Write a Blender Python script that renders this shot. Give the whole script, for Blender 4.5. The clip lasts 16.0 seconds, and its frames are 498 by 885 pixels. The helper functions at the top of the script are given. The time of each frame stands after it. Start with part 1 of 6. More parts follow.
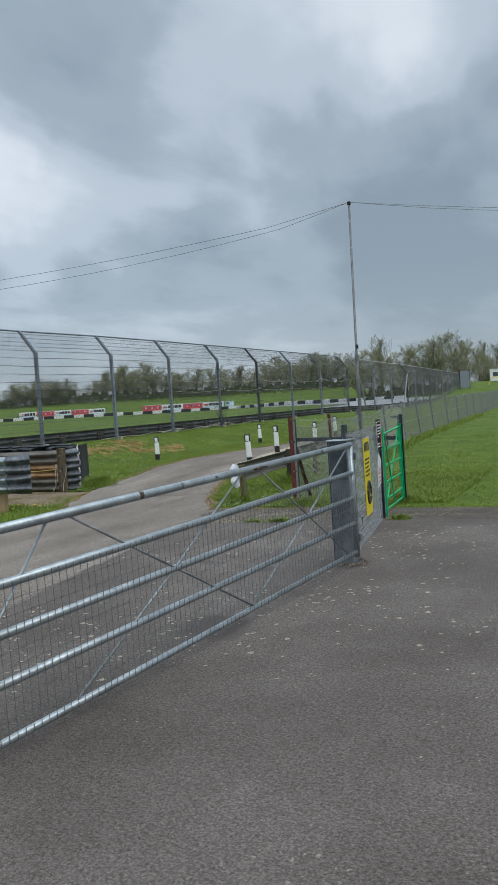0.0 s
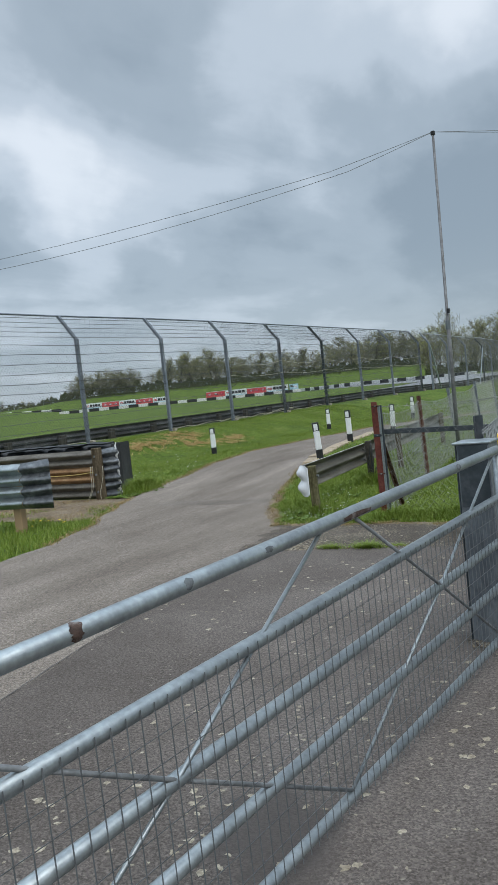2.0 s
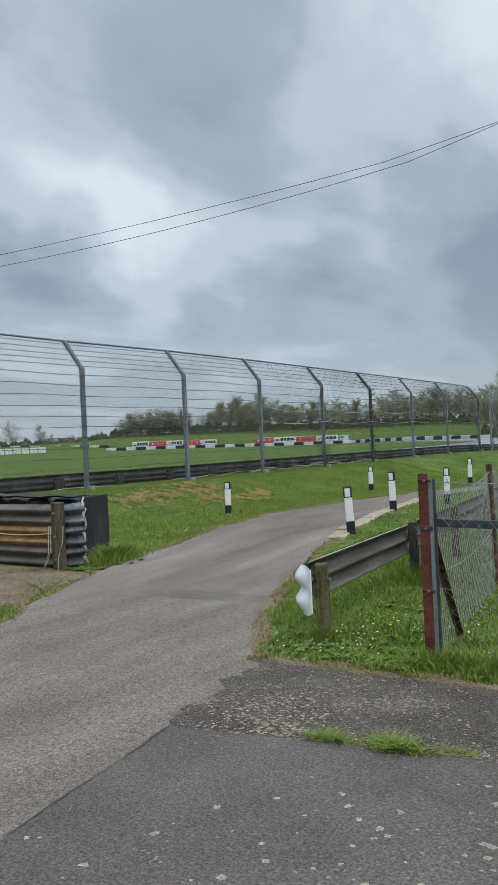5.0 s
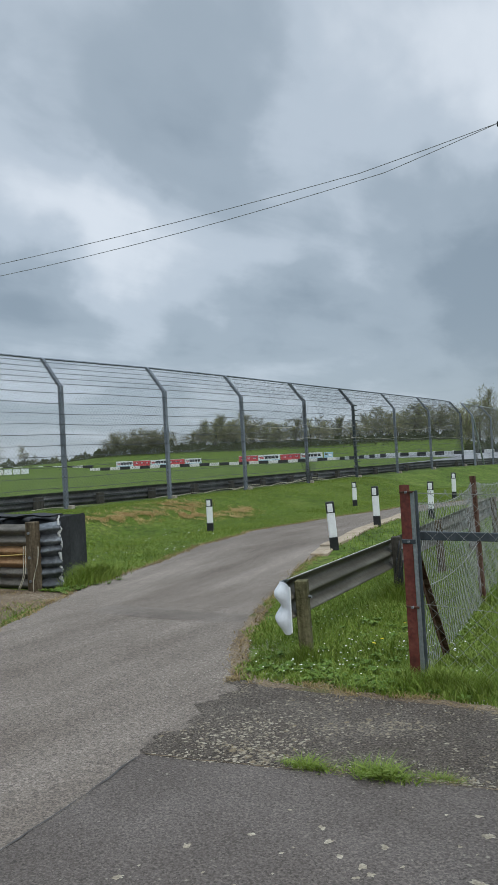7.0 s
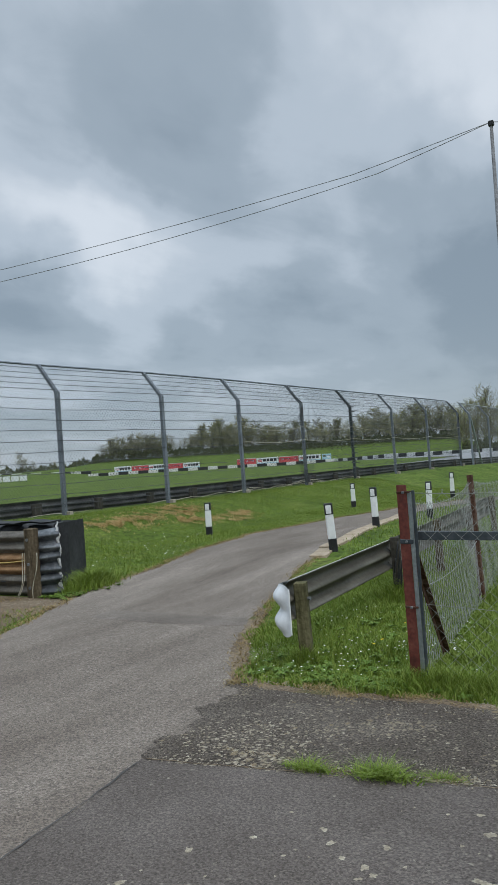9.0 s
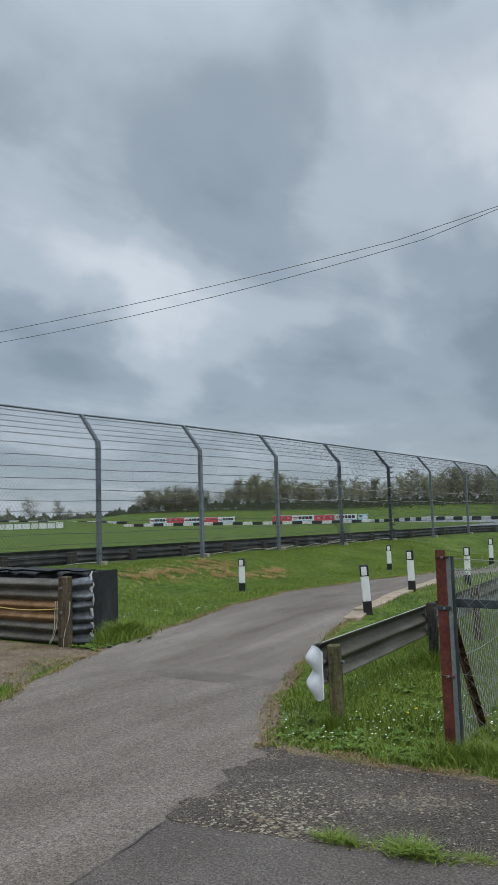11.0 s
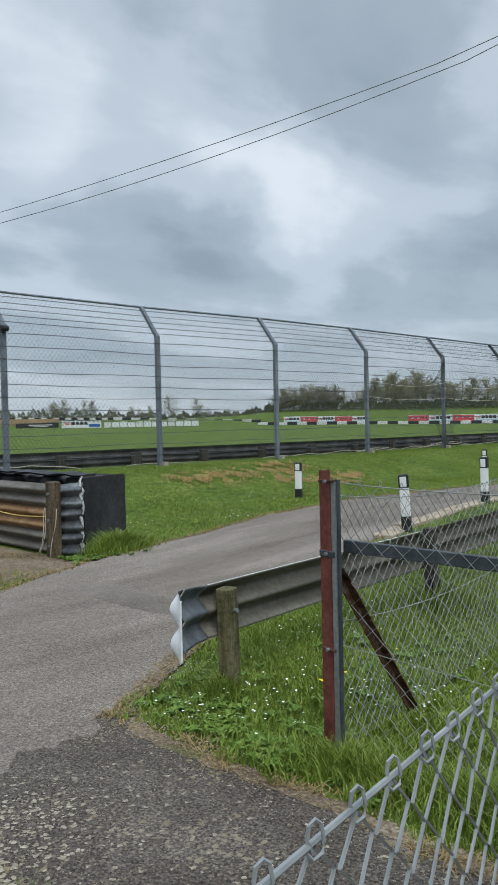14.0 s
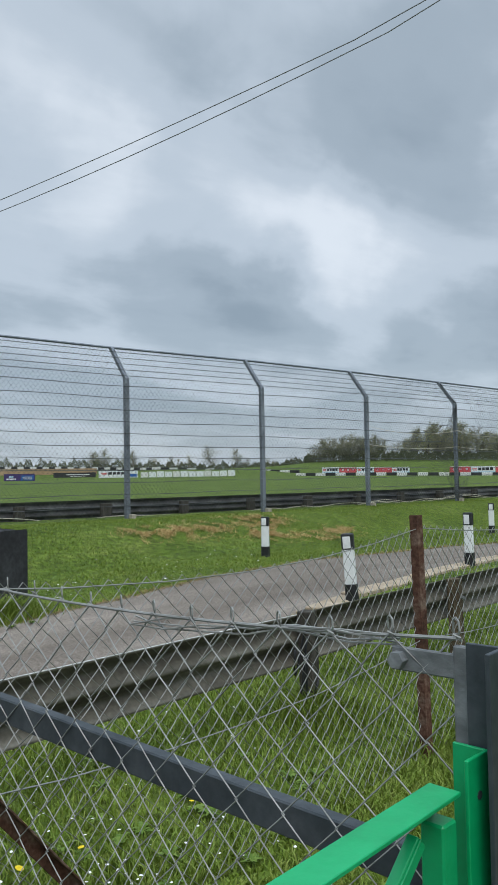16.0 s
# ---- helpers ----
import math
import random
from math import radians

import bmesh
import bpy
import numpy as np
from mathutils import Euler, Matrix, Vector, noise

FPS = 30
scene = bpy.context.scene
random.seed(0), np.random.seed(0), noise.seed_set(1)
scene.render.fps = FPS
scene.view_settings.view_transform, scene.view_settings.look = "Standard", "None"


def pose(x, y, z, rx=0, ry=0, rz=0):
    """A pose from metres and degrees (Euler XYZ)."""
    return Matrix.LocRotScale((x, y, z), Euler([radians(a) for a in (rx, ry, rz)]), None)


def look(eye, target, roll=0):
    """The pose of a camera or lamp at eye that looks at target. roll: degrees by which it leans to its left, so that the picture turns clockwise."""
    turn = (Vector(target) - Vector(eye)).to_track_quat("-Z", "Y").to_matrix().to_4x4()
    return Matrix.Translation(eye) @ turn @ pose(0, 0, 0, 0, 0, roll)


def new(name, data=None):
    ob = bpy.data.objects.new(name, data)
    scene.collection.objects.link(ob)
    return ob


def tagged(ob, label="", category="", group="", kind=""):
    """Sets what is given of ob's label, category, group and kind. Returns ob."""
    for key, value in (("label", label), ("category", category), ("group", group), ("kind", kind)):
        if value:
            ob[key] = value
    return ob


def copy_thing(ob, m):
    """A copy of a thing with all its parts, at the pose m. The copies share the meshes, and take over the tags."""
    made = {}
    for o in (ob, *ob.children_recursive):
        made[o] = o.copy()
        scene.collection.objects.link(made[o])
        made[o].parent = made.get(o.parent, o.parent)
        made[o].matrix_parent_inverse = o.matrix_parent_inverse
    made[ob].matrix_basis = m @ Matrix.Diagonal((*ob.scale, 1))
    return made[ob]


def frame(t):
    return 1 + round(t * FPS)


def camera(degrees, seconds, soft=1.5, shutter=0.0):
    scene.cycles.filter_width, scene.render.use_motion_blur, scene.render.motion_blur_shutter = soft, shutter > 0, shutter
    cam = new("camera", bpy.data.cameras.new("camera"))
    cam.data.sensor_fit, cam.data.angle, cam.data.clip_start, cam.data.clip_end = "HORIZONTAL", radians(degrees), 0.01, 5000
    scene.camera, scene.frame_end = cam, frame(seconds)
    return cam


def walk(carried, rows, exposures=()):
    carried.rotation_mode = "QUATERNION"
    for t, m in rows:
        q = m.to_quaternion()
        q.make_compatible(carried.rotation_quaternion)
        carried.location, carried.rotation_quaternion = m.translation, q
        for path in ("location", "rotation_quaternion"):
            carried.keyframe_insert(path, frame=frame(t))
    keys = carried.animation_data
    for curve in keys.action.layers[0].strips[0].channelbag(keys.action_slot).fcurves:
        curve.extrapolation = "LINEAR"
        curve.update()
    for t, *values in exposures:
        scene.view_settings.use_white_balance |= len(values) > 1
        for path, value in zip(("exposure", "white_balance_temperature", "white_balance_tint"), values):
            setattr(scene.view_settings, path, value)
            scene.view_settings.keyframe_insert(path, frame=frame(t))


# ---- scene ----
cam = camera(35.2, 16.0, 1.0)
METRES, EYE, TILT, TURN = 11.267, 1.6, -1.83, 25.1
ROWS = [
    (0.0, 0.0, 0.0, 0.0, -0.06, -1.07, 3.17),
    (0.5, 0.0035, 0.0638, 0.0001, 0.64, -1.09, 2.24),
    (1.0, 0.0043, 0.1275, 0.0039, 1.37, -0.38, 2.58),
    (1.5, 0.0021, 0.1904, 0.0065, 2.14, -0.83, 4.29),
    (2.0, -0.0048, 0.2522, 0.0091, 4.7, -1.92, 5.26),
    (2.5, -0.0066, 0.3143, 0.0108, 5.36, -2.2, 4.93),
    (3.0, -0.0028, 0.376, 0.015, 5.48, -2.52, 4.8),
    (3.5, 0.0015, 0.4368, 0.0172, 6.11, -2.26, 4.85),
    (4.0, 0.0108, 0.492, 0.019, 7.69, -1.13, 3.48),
    (4.5, 0.0174, 0.5392, 0.0202, 8.53, 0.69, 1.76),
    (7.0, 0.024, 0.5794, 0.0165, 7.23, 2.99, 2.28),
    (7.5, 0.0218, 0.579, 0.0162, 7.69, 1.84, 2.8),
    (8.0, 0.024, 0.5799, 0.016, 7.03, 1.1, 3.91),
    (10.5, 0.0248, 0.578, 0.0168, 8.24, 7.47, 1.14),
    (11.0, 0.0238, 0.5775, 0.0168, 9.62, 7.38, 0.73),
    (11.5, 0.0308, 0.5806, 0.0183, 11.4, 4.66, 1.41),
    (12.0, 0.0566, 0.5956, 0.0191, 13.47, 1.06, 2.22),
    (12.5, 0.0801, 0.624, 0.017, 16.98, -0.88, 2.55),
    (13.0, 0.0988, 0.6655, 0.0196, 19.35, -1.35, 2.31),
    (13.5, 0.1233, 0.7079, 0.0221, 20.1, -0.62, 0.85),
    (14.0, 0.1389, 0.7519, 0.0231, 19.83, 0.06, -0.04),
    (14.5, 0.1535, 0.7928, 0.0222, 21.35, 0.49, 0.07),
    (15.0, 0.1741, 0.8349, 0.025, 23.89, 1.11, -1.12),
    (15.5, 0.1901, 0.8805, 0.0264, 23.89, 2.4, -1.74),
    (16.0, 0.2109, 0.9285, 0.0251, 23.0, 3.74, -0.41),
]
walk(cam, [(t, pose(0, 0, 0, TILT) @ pose(0, 0, EYE, 0, 0, TURN) @ pose(METRES * x, METRES * y, METRES * z, 90 + pitch, roll, yaw)) for t, x, y, z, yaw, pitch, roll in ROWS],
     [(0, -0.06), (1.0, -0.02), (2.0, 0.04), (4.5, 0.0), (7.0, -0.08), (8.2, -0.09), (10.5, -0.26), (11.0, -0.25), (12.0, -0.06), (12.5, 0.0), (14.5, 0.02), (15.5, 0.0), (16.0, 0.0)])

# ---- light ----
world = bpy.data.worlds.new("overcast")
scene.world = world
world.use_nodes = True
SKY_GAIN = 1.0
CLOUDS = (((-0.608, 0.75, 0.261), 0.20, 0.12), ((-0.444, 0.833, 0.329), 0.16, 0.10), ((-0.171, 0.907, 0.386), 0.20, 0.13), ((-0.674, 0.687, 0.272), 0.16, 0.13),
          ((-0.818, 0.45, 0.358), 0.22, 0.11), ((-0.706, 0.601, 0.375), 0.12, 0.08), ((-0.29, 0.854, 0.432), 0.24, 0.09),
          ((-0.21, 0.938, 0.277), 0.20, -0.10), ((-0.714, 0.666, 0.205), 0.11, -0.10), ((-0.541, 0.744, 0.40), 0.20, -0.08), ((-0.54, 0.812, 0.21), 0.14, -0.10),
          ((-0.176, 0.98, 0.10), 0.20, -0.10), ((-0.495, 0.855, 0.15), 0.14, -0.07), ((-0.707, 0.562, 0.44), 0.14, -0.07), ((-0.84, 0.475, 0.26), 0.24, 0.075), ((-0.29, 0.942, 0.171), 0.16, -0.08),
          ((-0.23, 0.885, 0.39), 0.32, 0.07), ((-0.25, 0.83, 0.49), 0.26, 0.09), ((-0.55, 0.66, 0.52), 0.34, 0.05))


def build_world():
    nt = world.node_tree
    nt.nodes.clear()
    N, L = nt.nodes.new, nt.links.new

    def math_node(op, a, b=None, clamp=False):
        n = N("ShaderNodeMath")
        n.operation, n.use_clamp = op, clamp
        for i, v in enumerate((a, b)):
            if v is None:
                continue
            if isinstance(v, (int, float)):
                n.inputs[i].default_value = v
            else:
                L(v, n.inputs[i])
        return n.outputs[0]

    out, bg = N("ShaderNodeOutputWorld"), N("ShaderNodeBackground")
    tc, sep = N("ShaderNodeTexCoord"), N("ShaderNodeSeparateXYZ")
    L(tc.outputs["Generated"], sep.inputs[0])
    up = math_node("MAXIMUM", sep.outputs[2], 0.0)
    den = math_node("ADD", up, 0.16)
    comb = N("ShaderNodeCombineXYZ")
    L(math_node("DIVIDE", sep.outputs[0], den), comb.inputs[0])
    L(math_node("DIVIDE", sep.outputs[1], den), comb.inputs[1])

    def cloud(scale, detail, rough, shift, warp):
        m = N("ShaderNodeMapping")
        m.inputs["Location"].default_value = shift
        m.inputs["Rotation"].default_value = (0, 0, radians(35))
        m.inputs["Scale"].default_value = (1.0, 0.62, 1.0)
        L(comb.outputs[0], m.inputs[0])
        n = N("ShaderNodeTexNoise")
        n.inputs["Scale"].default_value, n.inputs["Detail"].default_value = scale, detail
        n.inputs["Roughness"].default_value, n.inputs["Distortion"].default_value = rough, warp
        L(m.outputs[0], n.inputs[0])
        return n.outputs[0]

    big = cloud(0.55, 3.0, 0.45, (3.1, 1.7, 0), 0.3)
    mid = cloud(1.7, 5.0, 0.50, (7.3, 4.2, 0), 0.35)
    small = cloud(4.6, 6.0, 0.6, (2.3, 8.8, 0), 0.5)
    mix = math_node("ADD", math_node("MULTIPLY", big, 0.50), math_node("MULTIPLY", mid, 0.40))
    mix = math_node("ADD", mix, math_node("MULTIPLY", small, 0.09))
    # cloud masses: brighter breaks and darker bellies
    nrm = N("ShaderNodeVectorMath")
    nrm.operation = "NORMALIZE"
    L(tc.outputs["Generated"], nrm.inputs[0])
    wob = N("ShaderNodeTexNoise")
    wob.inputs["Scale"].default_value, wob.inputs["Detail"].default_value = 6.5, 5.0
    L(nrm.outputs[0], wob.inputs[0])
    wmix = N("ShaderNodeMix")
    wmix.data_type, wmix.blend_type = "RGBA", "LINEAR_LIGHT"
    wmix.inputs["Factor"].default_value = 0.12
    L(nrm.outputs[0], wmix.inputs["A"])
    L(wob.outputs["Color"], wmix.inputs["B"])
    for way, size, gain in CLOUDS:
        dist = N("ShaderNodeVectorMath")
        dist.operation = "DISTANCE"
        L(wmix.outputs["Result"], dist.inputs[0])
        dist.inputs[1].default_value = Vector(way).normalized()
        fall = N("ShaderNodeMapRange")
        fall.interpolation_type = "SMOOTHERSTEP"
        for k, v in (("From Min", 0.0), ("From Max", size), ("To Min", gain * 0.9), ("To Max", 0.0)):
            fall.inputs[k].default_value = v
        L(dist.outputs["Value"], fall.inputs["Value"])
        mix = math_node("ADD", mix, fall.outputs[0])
    ramp = N("ShaderNodeValToRGB")
    ramp.color_ramp.interpolation = "EASE"
    stops = ((0.34, (0.25, 0.315, 0.38)), (0.46, (0.345, 0.418, 0.49)), (0.56, (0.485, 0.562, 0.645)), (0.72, (0.70, 0.765, 0.84)))
    while len(ramp.color_ramp.elements) < len(stops):
        ramp.color_ramp.elements.new(0.5)
    for e, (p, c) in zip(ramp.color_ramp.elements, stops):
        e.position, e.color = p, (*c, 1)
    L(mix, ramp.inputs[0])
    # a thin bright gap low over the horizon, as under a cloud deck
    gap = N("ShaderNodeValToRGB")
    gap.color_ramp.interpolation = "EASE"
    gs = ((0.0, 0.30), (0.05, 0.34), (0.10, 0.12), (0.18, 0.0))
    while len(gap.color_ramp.elements) < len(gs):
        gap.color_ramp.elements.new(0.5)
    for e, (p, c) in zip(gap.color_ramp.elements, gs):
        e.position, e.color = p, (c, c, c, 1)
    L(sep.outputs[2], gap.inputs[0])
    blend = N("ShaderNodeMix")
    blend.data_type = "RGBA"
    blend.inputs["B"].default_value = (0.38, 0.45, 0.52, 1)
    L(gap.outputs[0], blend.inputs["Factor"])
    L(ramp.outputs[0], blend.inputs["A"])
    # overcast skies grow brighter towards the zenith
    zen = N("ShaderNodeMapRange")
    zen.interpolation_type = "SMOOTHSTEP"
    for k, v in (("From Min", 0.5), ("From Max", 1.0), ("To Min", 1.0), ("To Max", 4.2)):
        zen.inputs[k].default_value = v
    L(sep.outputs[2], zen.inputs["Value"])
    scale = N("ShaderNodeVectorMath")
    scale.operation = "SCALE"
    L(blend.outputs["Result"], scale.inputs[0])
    L(zen.outputs[0], scale.inputs["Scale"])
    sky = N("ShaderNodeTexSky")
    sky.sky_type, sky.sun_disc = "NISHITA", False
    sky.sun_elevation, sky.sun_rotation = radians(48), radians(120)
    sk = N("ShaderNodeVectorMath")
    sk.operation = "SCALE"
    sk.inputs["Scale"].default_value = 0.012
    L(sky.outputs[0], sk.inputs[0])
    add = N("ShaderNodeVectorMath")
    L(scale.outputs[0], add.inputs[0])
    L(sk.outputs[0], add.inputs[1])
    L(add.outputs[0], bg.inputs["Color"])
    bg.inputs["Strength"].default_value = SKY_GAIN
    L(bg.outputs[0], out.inputs[0])


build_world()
sun = new("sun", bpy.data.lights.new("sun", "SUN"))
sun.data.energy, sun.data.angle, sun.data.color = 1.5, radians(40), (1.0, 0.97, 0.92)
sun.matrix_world = look((20, -14, 30), (0, 0, 0))

# ---- materials ----


def material(name, colours, scale=4.0, detail=6.0, rough=0.8, metal=0.0, bump=0.0, bump_scale=60.0, spots=None, stretch=(1, 1, 1), fine=None, grit=None, rand=0.0, coords="Object"):
    """Noise between colours (dark to light); fine: (scale, amount) darkening grain; spots: (scale, size, colour, cover noise scale) of lichen or stains."""
    m = bpy.data.materials.new(name)
    m.use_nodes = True
    nt = m.node_tree
    N, L = nt.nodes.new, nt.links.new
    b = nt.nodes["Principled BSDF"]
    tc = N("ShaderNodeTexCoord")
    mp = N("ShaderNodeMapping")
    mp.inputs["Scale"].default_value = stretch
    L(tc.outputs[coords], mp.inputs[0])
    n = N("ShaderNodeTexNoise")
    n.inputs["Scale"].default_value, n.inputs["Detail"].default_value, n.inputs["Roughness"].default_value = scale, detail, 0.62
    L(mp.outputs[0], n.inputs[0])
    r = N("ShaderNodeValToRGB")
    k = len(colours)
    while len(r.color_ramp.elements) < k:
        r.color_ramp.elements.new(0.5)
    for i, (e, c) in enumerate(zip(r.color_ramp.elements, colours)):
        e.position, e.color = 0.32 + 0.36 * i / max(1, k - 1), (*c, 1)
    L(n.outputs[0], r.inputs[0])
    col = r.outputs[0]

    def blend(kind, fac, a, bb):
        x = N("ShaderNodeMix")
        x.data_type, x.blend_type = "RGBA", kind
        for sock, v in ((x.inputs["Factor"], fac), (x.inputs["A"], a), (x.inputs["B"], bb)):
            if isinstance(v, (int, float)):
                sock.default_value = v
            elif isinstance(v, tuple):
                sock.default_value = (*v, 1)
            else:
                L(v, sock)
        return x.outputs["Result"]

    if fine:
        f = N("ShaderNodeTexNoise")
        f.inputs["Scale"].default_value, f.inputs["Detail"].default_value = fine[0], 3
        L(tc.outputs[coords], f.inputs[0])
        fr = N("ShaderNodeMapRange")
        for key, v in (("From Min", 0.3), ("From Max", 0.7), ("To Min", 1 - fine[1]), ("To Max", 1 + fine[1])):
            fr.inputs[key].default_value = v
        L(f.outputs[0], fr.inputs["Value"])
        vm = N("ShaderNodeVectorMath")
        vm.operation = "SCALE"
        L(col, vm.inputs[0])
        L(fr.outputs[0], vm.inputs["Scale"])
        col = vm.outputs[0]
    if grit:
        gv = N("ShaderNodeTexVoronoi")
        gv.inputs["Scale"].default_value = grit[0]
        L(tc.outputs[coords], gv.inputs["Vector"])
        gs = N("ShaderNodeSeparateColor")
        L(gv.outputs["Color"], gs.inputs[0])
        gr = N("ShaderNodeMapRange")
        for key, v in (("To Min", 1 - grit[1]), ("To Max", 1 + grit[1])):
            gr.inputs[key].default_value = v
        L(gs.outputs[0], gr.inputs["Value"])
        gm = N("ShaderNodeVectorMath")
        gm.operation = "SCALE"
        L(col, gm.inputs[0])
        L(gr.outputs[0], gm.inputs["Scale"])
        col = gm.outputs[0]
    for sc, size, sc_col, cover in spots or ():
        v = N("ShaderNodeTexVoronoi")
        v.inputs["Scale"].default_value = sc
        wv = N("ShaderNodeTexNoise")
        wv.inputs["Scale"].default_value, wv.inputs["Detail"].default_value = sc * 2.2, 3
        L(tc.outputs[coords], wv.inputs[0])
        wadd = N("ShaderNodeMix")
        wadd.data_type, wadd.blend_type = "RGBA", "LINEAR_LIGHT"
        wadd.inputs["Factor"].default_value = 0.45 / sc
        L(tc.outputs[coords], wadd.inputs["A"])
        L(wv.outputs["Color"], wadd.inputs["B"])
        L(wadd.outputs["Result"], v.inputs["Vector"])
        cv = N("ShaderNodeTexNoise")
        cv.inputs["Scale"].default_value, cv.inputs["Detail"].default_value = cover, 2
        L(tc.outputs[coords], cv.inputs[0])
        cr = N("ShaderNodeMapRange")
        for key, vv in (("From Min", 0.36), ("From Max", 0.66), ("To Min", 0.0), ("To Max", size)):
            cr.inputs[key].default_value = vv
        L(cv.outputs[0], cr.inputs["Value"])
        sz = N("ShaderNodeMath")
        sz.operation = "MULTIPLY"
        sepc = N("ShaderNodeSeparateColor")
        L(v.outputs["Color"], sepc.inputs[0])
        L(sepc.outputs[0], sz.inputs[0])
        L(cr.outputs[0], sz.inputs[1])
        df = N("ShaderNodeMath")
        df.operation = "SUBTRACT"
        L(sz.outputs[0], df.inputs[0])
        L(v.outputs["Distance"], df.inputs[1])
        mr = N("ShaderNodeMapRange")
        for key, vv in (("From Min", 0.0), ("From Max", 0.14), ("To Min", 0.0), ("To Max", 0.8)):
            mr.inputs[key].default_value = vv
        L(df.outputs[0], mr.inputs["Value"])
        col = blend("MIX", mr.outputs[0], col, sc_col)
    if rand:
        oi = N("ShaderNodeObjectInfo")
        rr = N("ShaderNodeMapRange")
        rr.inputs["To Min"].default_value, rr.inputs["To Max"].default_value = 1 - rand, 1 + rand
        L(oi.outputs["Random"], rr.inputs["Value"])
        vm = N("ShaderNodeVectorMath")
        vm.operation = "SCALE"
        L(col, vm.inputs[0])
        L(rr.outputs[0], vm.inputs["Scale"])
        col = vm.outputs[0]
    L(col, b.inputs["Base Color"])
    b.inputs["Roughness"].default_value, b.inputs["Metallic"].default_value = rough, metal
    b.inputs["Specular IOR Level"].default_value = 0.15 if rough >= 0.84 else 0.4
    if bump:
        bn = N("ShaderNodeTexNoise")
        bn.inputs["Scale"].default_value, bn.inputs["Detail"].default_value = bump_scale, 4
        L(tc.outputs[coords], bn.inputs[0])
        bp = N("ShaderNodeBump")
        bp.inputs["Strength"].default_value, bp.inputs["Distance"].default_value = bump, 0.02
        L(bn.outputs[0], bp.inputs["Height"])
        L(bp.outputs[0], b.inputs["Normal"])
    return m


def blades_material(name, c0, c1, c2):
    """Blades that differ one by one, and drift in colour over metres."""
    m = material(name, (c0, c1), scale=0.5, detail=3, rough=0.6)
    nt = m.node_tree
    N, L = nt.nodes.new, nt.links.new
    b = nt.nodes["Principled BSDF"]
    src = b.inputs["Base Color"].links[0].from_socket
    g = N("ShaderNodeNewGeometry")
    mp = N("ShaderNodeMapRange")
    for key, v in (("From Min", 0.35), ("From Max", 1.0), ("To Min", 0.0), ("To Max", 0.9)):
        mp.inputs[key].default_value = v
    L(g.outputs["Random Per Island"], mp.inputs["Value"])
    x = N("ShaderNodeMix")
    x.data_type = "RGBA"
    x.inputs["B"].default_value = (*c2, 1)
    L(mp.outputs[0], x.inputs["Factor"])
    L(src, x.inputs["A"])
    L(x.outputs["Result"], b.inputs["Base Color"])
    b.inputs["Specular IOR Level"].default_value = 0.25
    return m


